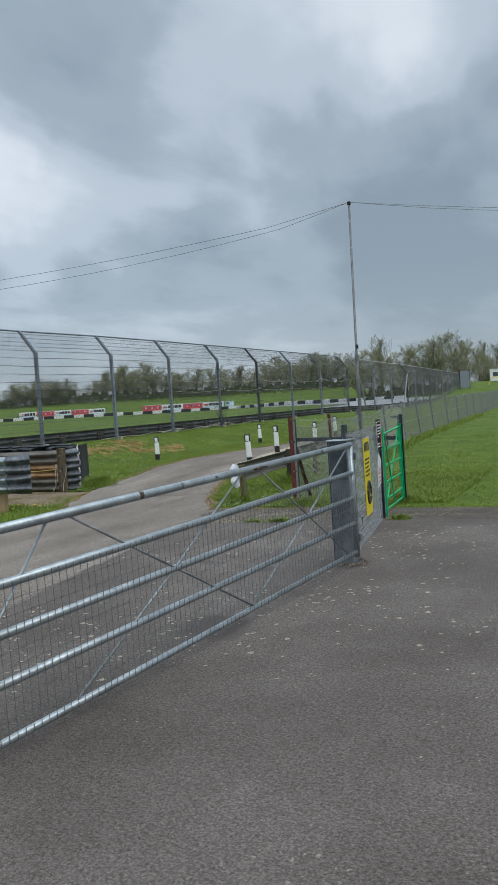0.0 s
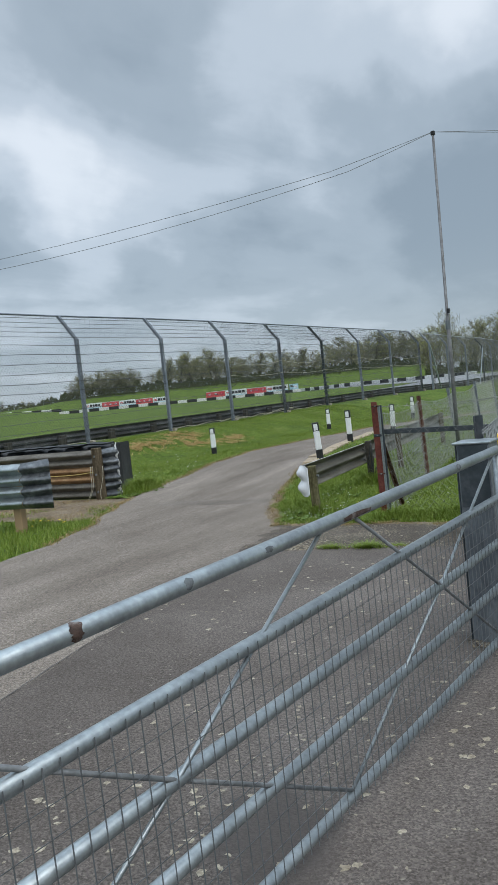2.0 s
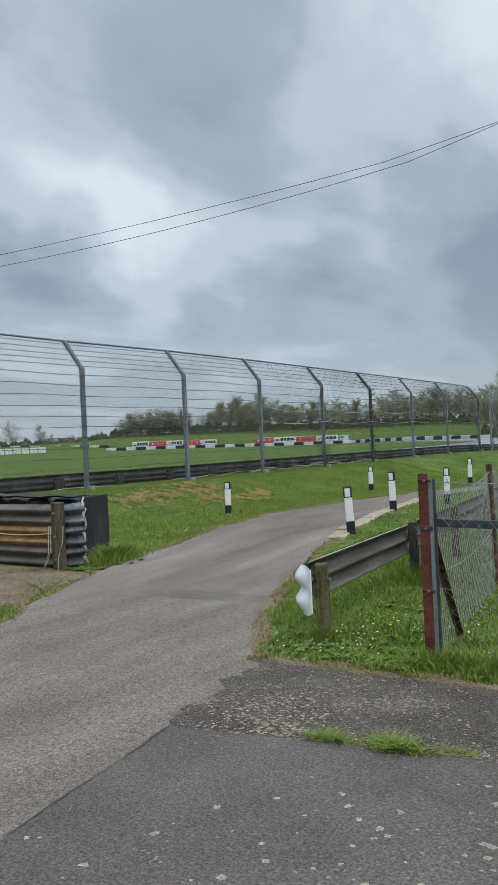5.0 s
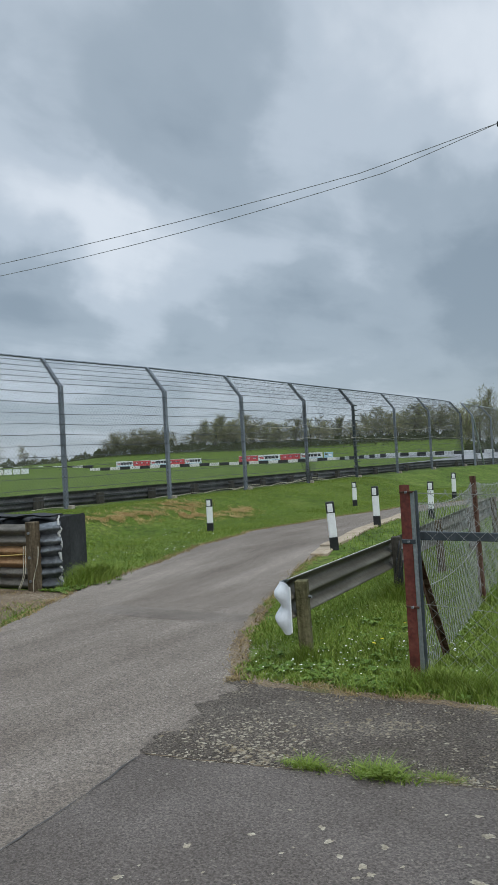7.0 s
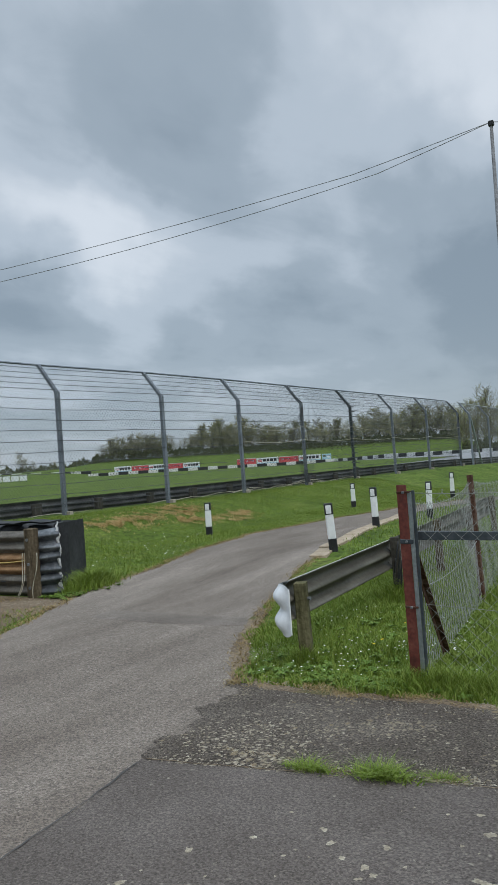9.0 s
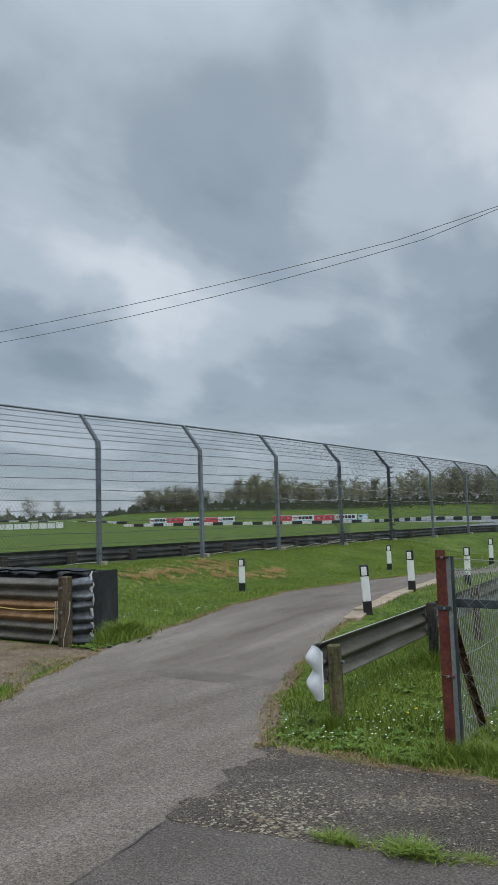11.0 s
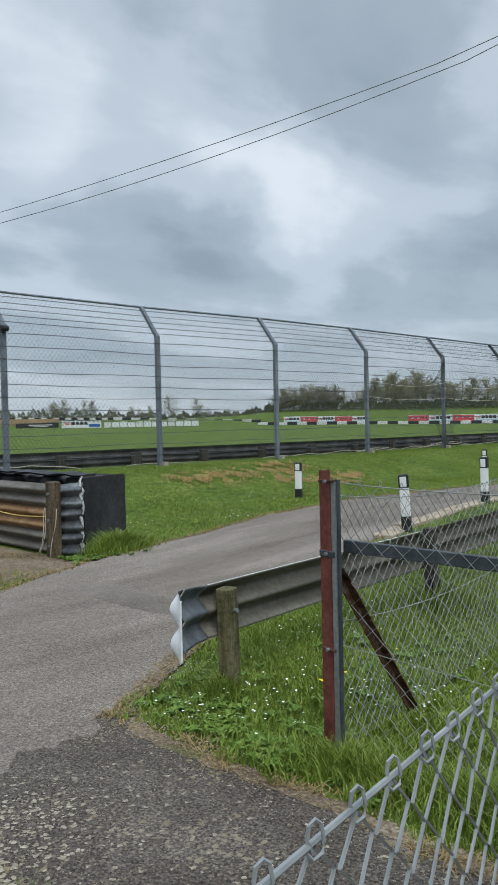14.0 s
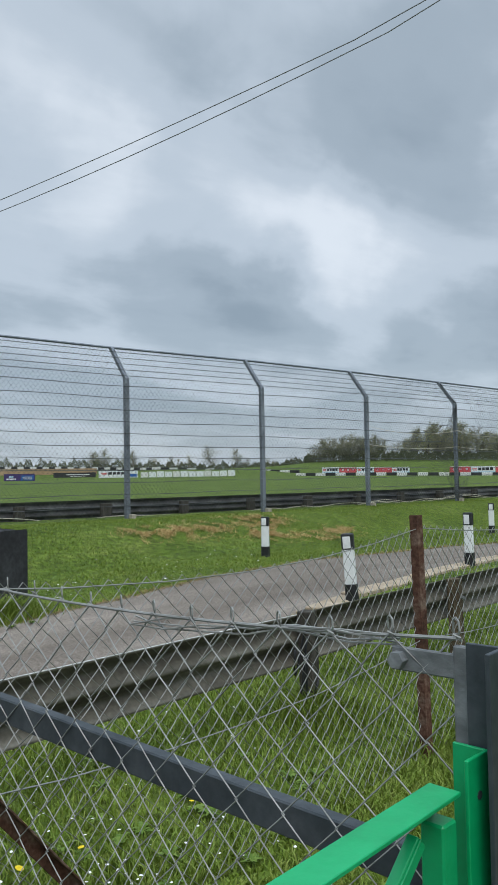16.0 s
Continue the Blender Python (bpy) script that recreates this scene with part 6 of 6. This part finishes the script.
def blades(name, x, y, h, w, mat, label, seed, lean=0.5, lift=0.0):
    """One stuff object of bent grass blades, three faces each."""
    rng = np.random.default_rng(seed)
    n = len(x)
    z = ground_z(x, y) + lift
    a = rng.uniform(0, 2 * np.pi, n)
    b = rng.uniform(0, 2 * np.pi, n)
    L = lean * h * rng.uniform(0.3, 1.3, n)
    p = np.stack((x, y, z), 1)
    side = np.stack((np.cos(a), np.sin(a), 0 * a), 1) * (w / 2)[:, None]
    out = np.stack((np.cos(b) * L, np.sin(b) * L, 0 * b), 1)
    up = np.stack((0 * h, 0 * h, h), 1)
    V = np.stack((p - side, p + side, p + out * 0.35 + up * 0.62 + side * 0.75, p + out * 0.35 + up * 0.62 - side * 0.75, p + out + up * 0.95), 1).reshape(-1, 3)
    base = np.arange(n)[:, None] * 5
    quads = (base + np.array([[0, 1, 2, 3]])).tolist()
    tris = (base + np.array([[3, 2, 4]])).tolist()
    tagged(part(name, (V.tolist(), quads + tris), M[mat]), label, "grass", kind="stuff")


rg = np.random.default_rng(77)


def scatter(n, x0, x1, y0, y1, keep):
    x, y = rg.uniform(x0, x1, n), rg.uniform(y0, y1, n)
    k = keep(x, y)
    return x[k], y[k]


def fence_line(y):
    return np.interp(y, (11.3, 14.4, 24, 70), (-4.5, -5.06, -5.92, -8.4))


# the verge round the red post
x, y = scatter(120000, -7.6, -2.95, 10.86, 18, lambda x, y: (x > lane_right(y) + 0.10 + 0.12 * np.sin(y * 5)) & (y > 10.92 + 0.06 * np.sin(x * 7) + 0.05 * np.sin(x * 17)) & ((y < 11.5) | (x < fence_line(y) + 0.03)))
p = patchy(x, y, 1.6)
tall = np.exp(-((y - 11.2) / 0.3) ** 2) * smooth(-4.75, -4.3, x)
h = (0.022 + 0.042 * p + 0.06 * tall) * rg.uniform(0.6, 1.4, len(x))
blades("grass", x, y, h, rg.uniform(0.005, 0.011, len(x)), "blades", "rough green verge grass round the guard rail and red post", 1, 0.8)
# the bank towards the circuit fence
x, y = scatter(150000, -16.6, -9.4, 13.75, 36, lambda x, y: (x < lane_left(y) - 0.03 + 0.06 * np.sin(y * 4)) & ((x > -16.5)) & ((y > 14.9) | (x > -10.8)))
blades("grass", x, y, (0.012 + 0.022 * patchy(x, y, 0.8)) * rg.uniform(0.5, 1.5, len(x)), rg.uniform(0.008, 0.018, len(x)), "blades", "green grass bank between the lane and the circuit fence", 2, 0.9)
# beside the barrier stub
x, y = scatter(26000, -12.2, -7.6, 7.4, 11.7, lambda x, y: (x < lane_left(y) - 0.02) & (y < 11.35 + 0.12 * np.sin(x * 6)) & (rg.random(len(x)) < np.clip((y - 7.4) / 1.5, 0, 1)) & (rg.random(len(x)) < np.clip((x + 12.2) / 1.2, 0, 1)))
blades("grass", x, y, 0.07 * rg.uniform(0.5, 1.5, len(x)), rg.uniform(0.005, 0.011, len(x)), "blades", "grass round the foot of the short barrier", 3, 0.8)
# the mown lawn
x, y = scatter(9000, -2.9, 4.5, 10.86, 11.15, lambda x, y: rg.random(len(x)) < 1.1 - (y - 10.86) / 0.3)
blades("grass", x, y, (0.015 + 0.02 * patchy(x, y, 1.9)) * rg.uniform(0.6, 1.4, len(x)), rg.uniform(0.007, 0.014, len(x)), "blades", "ragged edge of the mown lawn along the tarmac", 4, 0.9)
x, y = scatter(140000, -7.0, 4.6, 11.0, 30, lambda x, y: (x > fence_line(y) + 0.05) & (rg.random(len(x)) < np.clip(1.15 - (y - 11) / 17, 0.05, 1)))
blades("grass", x, y, (0.010 + 0.018 * patchy(x, y, 0.7)) * rg.uniform(0.5, 1.5, len(x)), rg.uniform(0.007, 0.016, len(x)), "blades", "short mown lawn beside the boundary fence", 7, 1.1)
x, y = scatter(110000, -5.6, -2.2, 11.35, 16.0, lambda x, y: (x > fence_line(y) - 0.1) & (rg.random(len(x)) < np.clip(1.9 - (y - 11.4) / 3.0, 0, 1)))
blades("grass", x, y, (0.022 + 0.045 * patchy(x, y, 2.0)) * rg.uniform(0.6, 1.4, len(x)), rg.uniform(0.005, 0.011, len(x)), "blades", "rougher grass behind the chain-link corner", 6, 0.9)
y = rg.uniform(14, 46, 16000)
x = fence_line(y) + np.abs(rg.normal(0, 0.16, len(y)))
blades("grass", x, y, rg.uniform(0.05, 0.17, len(x)), rg.uniform(0.008, 0.018, len(x)), "blades", "unmown grass along the foot of the boundary fence", 8, 0.8)
x, y = scatter(16000, -10.4, -4.2, 11, 36, lambda x, y: (x > lane_right(y) + 0.12) & (x < fence_line(y)) & (y > 17))
blades("grass", x, y, 0.06 * rg.uniform(0.5, 1.5, len(x)), rg.uniform(0.008, 0.016, len(x)), "blades", "grass between the lane and the boundary fence", 5, 0.8)


def clump(name, cx, cy, rx, ry, n, h, mat, label, seed, lean=0.9, w=(0.003, 0.007), lift=0.0):
    x = cx + rx * rg.normal(0, 0.45, n)
    y = cy + ry * rg.normal(0, 0.45, n)
    d = np.hypot((x - cx) / rx, (y - cy) / ry)
    blades(name, x, y, h * np.clip(1.25 - 0.5 * d, 0.3, 1.3) * rg.uniform(0.5, 1.2, n), rg.uniform(*w, n), mat, label, seed, lean, lift)


clump("grass_tuft", -4.50, 9.62, 0.15, 0.05, 330, 0.06, "blades", "grass tuft growing in the tarmac joint", 11, 1.9, (0.004, 0.009))
clump("grass_tuft", -4.12, 9.67, 0.19, 0.07, 620, 0.07, "blades", "dense grass tuft growing in the tarmac joint", 12, 2.0, (0.004, 0.010))
clump("grass_tuft", -3.84, 9.75, 0.12, 0.05, 200, 0.04, "blades", "small grass tuft in the tarmac joint", 13, 2.2)
clump("dry_grass", -3.80, 9.76, 0.2, 0.05, 300, 0.022, "dry", "yellowing grass in the tarmac joint", 24, 2.6)
clump("dry_grass", -4.33, 9.64, 0.3, 0.05, 420, 0.022, "dry", "dry grass between the tufts", 14, 2.6)
clump("dry_grass", -4.95, 9.72, 0.35, 0.05, 160, 0.02, "dry", "thin dry grass along the tarmac joint", 25, 2.6)
clump("grass_tuft", -2.55, 9.86, 0.14, 0.10, 700, 0.08, "blades", "small weed tuft at the end of the fence", 15)
clump("grass_tuft", -10.42, 14.25, 0.26, 0.5, 2200, 0.24, "blades", "long grass beside the torn barrier end", 16, 0.9, (0.006, 0.012))
clump("grass_tuft", -5.53, 11.50, 0.14, 0.10, 700, 0.15, "blades", "longer grass round the guard rail post", 26, 0.7)
clump("grass_tuft", -5.72, 14.2, 0.3, 0.3, 2200, 0.22, "blades", "longer grass round the guard rail joint", 27, 0.7, (0.005, 0.011))
clump("grass_tuft", -2.95, 11.55, 0.35, 0.2, 1800, 0.13, "blades", "longer grass round the green gate post", 17)
clump("grass_tuft", -4.30, 11.17, 0.4, 0.14, 1500, 0.15, "blades", "long grass round the foot of the red post", 18, 0.7)
clump("grass_tuft", -3.6, 11.25, 0.5, 0.16, 2200, 0.16, "blades", "long grass under the chain-link panel", 19, 0.7)
# dead grass along the tarmac edge, and straw on the bank
x = rg.uniform(-5.85, -2.9, 5200)
y = 10.88 + rg.normal(0, 0.05, 5200) + 0.04 * np.sin(x * 7)
k = rg.random(5200) < 0.12 + 0.75 * (patchy(x * 1.7, y, 2.2) > 0.55)
x, y = x[k], y[k]
blades("dry_grass", x, y, rg.uniform(0.006, 0.028, len(x)), rg.uniform(0.003, 0.008, len(x)), "dry", "dead grass fringe along the tarmac edge", 21, 2.4, 0.012)
x, y = scatter(9000, -13.2, -8.9, 11.3, 13.4, lambda x, y: (x < lane_left(y) - 0.02) & (patchy(x, y, 1.6) > rg.uniform(0.35, 1.0, len(x))))
blades("dry_grass", x, y, rg.uniform(0.01, 0.035, len(x)), rg.uniform(0.005, 0.011, len(x)), "dry", "trampled dry grass on the bare earth", 40, 2.4, 0.010)
x, y = scatter(7000, -13.2, -8.7, 11.2, 12.9, lambda x, y: (x < lane_left(y) - 0.02) & (patchy(x + 2, y, 1.3) > rg.uniform(0.55, 1.1, len(x))))
blades("grass", x, y, rg.uniform(0.015, 0.05, len(x)), rg.uniform(0.005, 0.011, len(x)), "blades", "thin grass growing through the bare earth", 41, 1.4, 0.010)
y = rg.uniform(9.6, 30, 4500)
x = lane_left(y) + rg.normal(0.0, 0.05, len(y)) - 0.03
blades("dry_grass", x, y, rg.uniform(0.01, 0.04, len(x)), rg.uniform(0.006, 0.012, len(x)), "dry", "dry grass along the edge of the lane", 22, 2.2, 0.012)
y = rg.uniform(10.9, 17, 1500)
x = lane_right(y) + rg.normal(0.05, 0.05, len(y))
blades("dry_grass", x, y, rg.uniform(0.01, 0.04, len(x)), rg.uniform(0.005, 0.01, len(x)), "dry", "dry grass where the verge meets the lane", 23, 2.2, 0.012)
for i, (cx, cy, rx, ry, n) in enumerate(((-14.45, 18.9, 0.38, 0.5, 1500), (-14.4, 19.7, 0.40, 0.5, 2000), (-14.52, 20.5, 0.34, 0.4, 1300), (-14.75, 22.0, 0.40, 0.8, 3200), (-14.0, 21.5, 0.38, 0.6, 2600), (-13.55, 22.6, 0.28, 0.7, 1700), (-13.8, 23.5, 0.25, 0.5, 1200))):
    x, y = cx + rx * rg.normal(0, 0.62, n), cy + ry * rg.normal(0, 0.55, n)
    k = patchy(x, y, 4.1) + 0.25 * patchy(x, y, 9.0) > rg.uniform(0.45, 0.85, n)
    blades("straw", x[k], y[k], 0.045 * rg.uniform(0.4, 1.3, int(k.sum())), rg.uniform(0.007, 0.016, int(k.sum())), "straw", "patch of brown dead grass on the bank", 30 + i, 2.6, 0.035)


def flowers(name, spots, n, r, mat, label, seed, lift):
    rng = np.random.default_rng(seed)
    V, F = [], []
    for cx, cy, rx, ry in spots:
        for _ in range(n):
            x, y = cx + rx * rng.normal(), cy + ry * rng.normal()
            if float(lane_left(y)) - 0.15 < x < float(lane_right(y)) + 0.15 and y > 10 or y < 10.95 and x > -8:
                continue
            z = float(ground_z(x, y)) + lift * rng.uniform(0.7, 1.2)
            o, q = len(V), r * rng.uniform(0.7, 1.2)
            tx, ty = rng.normal(0, 0.15, 2)
            V.append((x, y, z + 0.3 * q))
            V += [(x + q * math.cos(t), y + q * math.sin(t), z + q * (tx * math.cos(t) + ty * math.sin(t))) for t in (math.tau * k / 7 for k in range(7))]
            F += [(o, o + 1 + k, o + 1 + (k + 1) % 7) for k in range(7)]
    tagged(part(name, (V, F), M[mat]), label, "flowers", kind="stuff")


flowers("daisies", ((-5.15, 11.6, 0.28, 0.22), (-5.0, 12.3, 0.35, 0.3), (-4.7, 12.1, 0.12, 0.12), (-5.5, 11.2, 0.22, 0.12), (-5.9, 12.9, 0.3, 0.5), (-4.3, 12.6, 0.4, 0.5)), 34, 0.0068, "daisy", "white daisies scattered in the verge grass", 41, 0.075)
flowers("dandelions", ((-5.2, 12.3, 0.3, 0.4),), 3, 0.016, "dandelion", "yellow dandelion heads in the grass", 42, 0.09)
flowers("daisies", ((-2.0, 14.5, 0.5, 1.0), (-1.2, 13.2, 0.4, 0.4)), 14, 0.012, "daisy", "a few daisies in the lawn", 43, 0.05)
flowers("daisies", ((-11.6, 16.5, 0.6, 0.9), (-12.6, 18.5, 0.8, 1.2), (-11.8, 15.0, 0.5, 0.5)), 26, 0.013, "daisy", "white daisies scattered on the grass bank", 45, 0.04)
flowers("dandelions", ((-9.7, 10.9, 0.3, 0.35),), 9, 0.022, "dandelion", "yellow dandelions beside the barrier stub", 44, 0.09)


def weeds():
    """Broad-leaved rosettes in the verge and under the torn barrier."""
    rng = random.Random(31)
    V, F = [], []
    spots = [(rng.gauss(-5.0, 0.5), 10.97 + abs(rng.gauss(0, 0.25))) for _ in range(80)] + [(rng.gauss(-5.55, 0.2), rng.gauss(11.3, 0.25)) for _ in range(16)] + [(rng.uniform(-5.6, -4.6), rng.uniform(11.3, 13.5)) for _ in range(34)] + [(rng.gauss(-10.32, 0.16), rng.gauss(13.58, 0.09)) for _ in range(34)] + [(rng.gauss(-10.25, 0.14), rng.gauss(13.95, 0.2)) for _ in range(26)] + [(rng.gauss(-5.3, 0.5), rng.gauss(12.6, 0.5)) for _ in range(14)]
    for cx, cy in spots:
        if cx < float(lane_right(cy)) + 0.12 and cx > -8 or (cy < 10.95 and cx > -8):
            continue
        z = float(ground_z(cx, cy))
        for k in range(rng.randint(14, 26)):
            a = rng.uniform(0, math.tau)
            L, w = rng.uniform(0.022, 0.070), rng.uniform(0.005, 0.013)
            d, s = Vector((math.cos(a), math.sin(a), 0)), Vector((-math.sin(a), math.cos(a), 0))
            p = Vector((cx, cy, z + 0.02))
            up = rng.uniform(0.3, 1.0)
            o = len(V)
            V += [tuple(p), tuple(p + d * L * 0.5 + s * w + Vector((0, 0, L * 0.5 * up))), tuple(p + d * L + Vector((0, 0, L * 0.4 * up))), tuple(p + d * L * 0.5 - s * w + Vector((0, 0, L * 0.5 * up)))]
            F.append((o, o + 1, o + 2, o + 3))
    tagged(part("weeds", (V, F), M["weed"]), "broad-leaved green weeds in the verge", "weeds", kind="stuff")


weeds()


def pebbles():
    rng = np.random.default_rng(19)
    V, F = [], []
    n = 3400
    for i in range(n):
        if i < 700:
            x, y = rng.uniform(-5.6, -3.2), rng.normal(10.82, 0.12)
        elif i < 1100:
            x, y = rng.normal(-5.5, 0.4), rng.normal(10.9, 0.2)
        elif i < 1300:
            x, y = rng.normal(-3.7, 0.3), rng.normal(9.78, 0.07)
        elif i < 1700:
            x, y = rng.uniform(-12.5, -9.6), rng.uniform(11.6, 13.4)
        elif i < 2200:
            x, y = rng.normal(-5.1, 0.14), rng.normal(10.15, 0.14)
        elif i < 2600:
            x, y = rng.normal(-5.0, 0.22), rng.normal(9.8, 0.07)
        elif i < 3000:
            x, y = rng.normal(-6.15, 0.12), rng.normal(11.65, 0.28)
        else:
            x, y = rng.normal(-4.1, 0.25), rng.normal(9.9, 0.03)
        z = float(ground_z(x, y)) + 0.012
        s = rng.uniform(0.0025, 0.0075) * (1.2 if i < 1700 else 0.9)
        o = len(V)
        d = rng.uniform(0.6, 1.3, (6, 1)) * np.array([(1, 0, 0), (0, 1, 0), (-1, 0, 0), (0, -1, 0), (0, 0, 0.8), (0, 0, -0.4)]) * s
        V += (d + np.array((x, y, z))).tolist()
        F += [(o + a, o + b, o + c) for a, b, c in ((0, 1, 4), (1, 2, 4), (2, 3, 4), (3, 0, 4), (1, 0, 5), (2, 1, 5), (3, 2, 5), (0, 3, 5))]
    tagged(part("grit", (V, F), M["stone"]), "loose pale grit and small stones on the tarmac edge", "grit", kind="stuff")


pebbles()
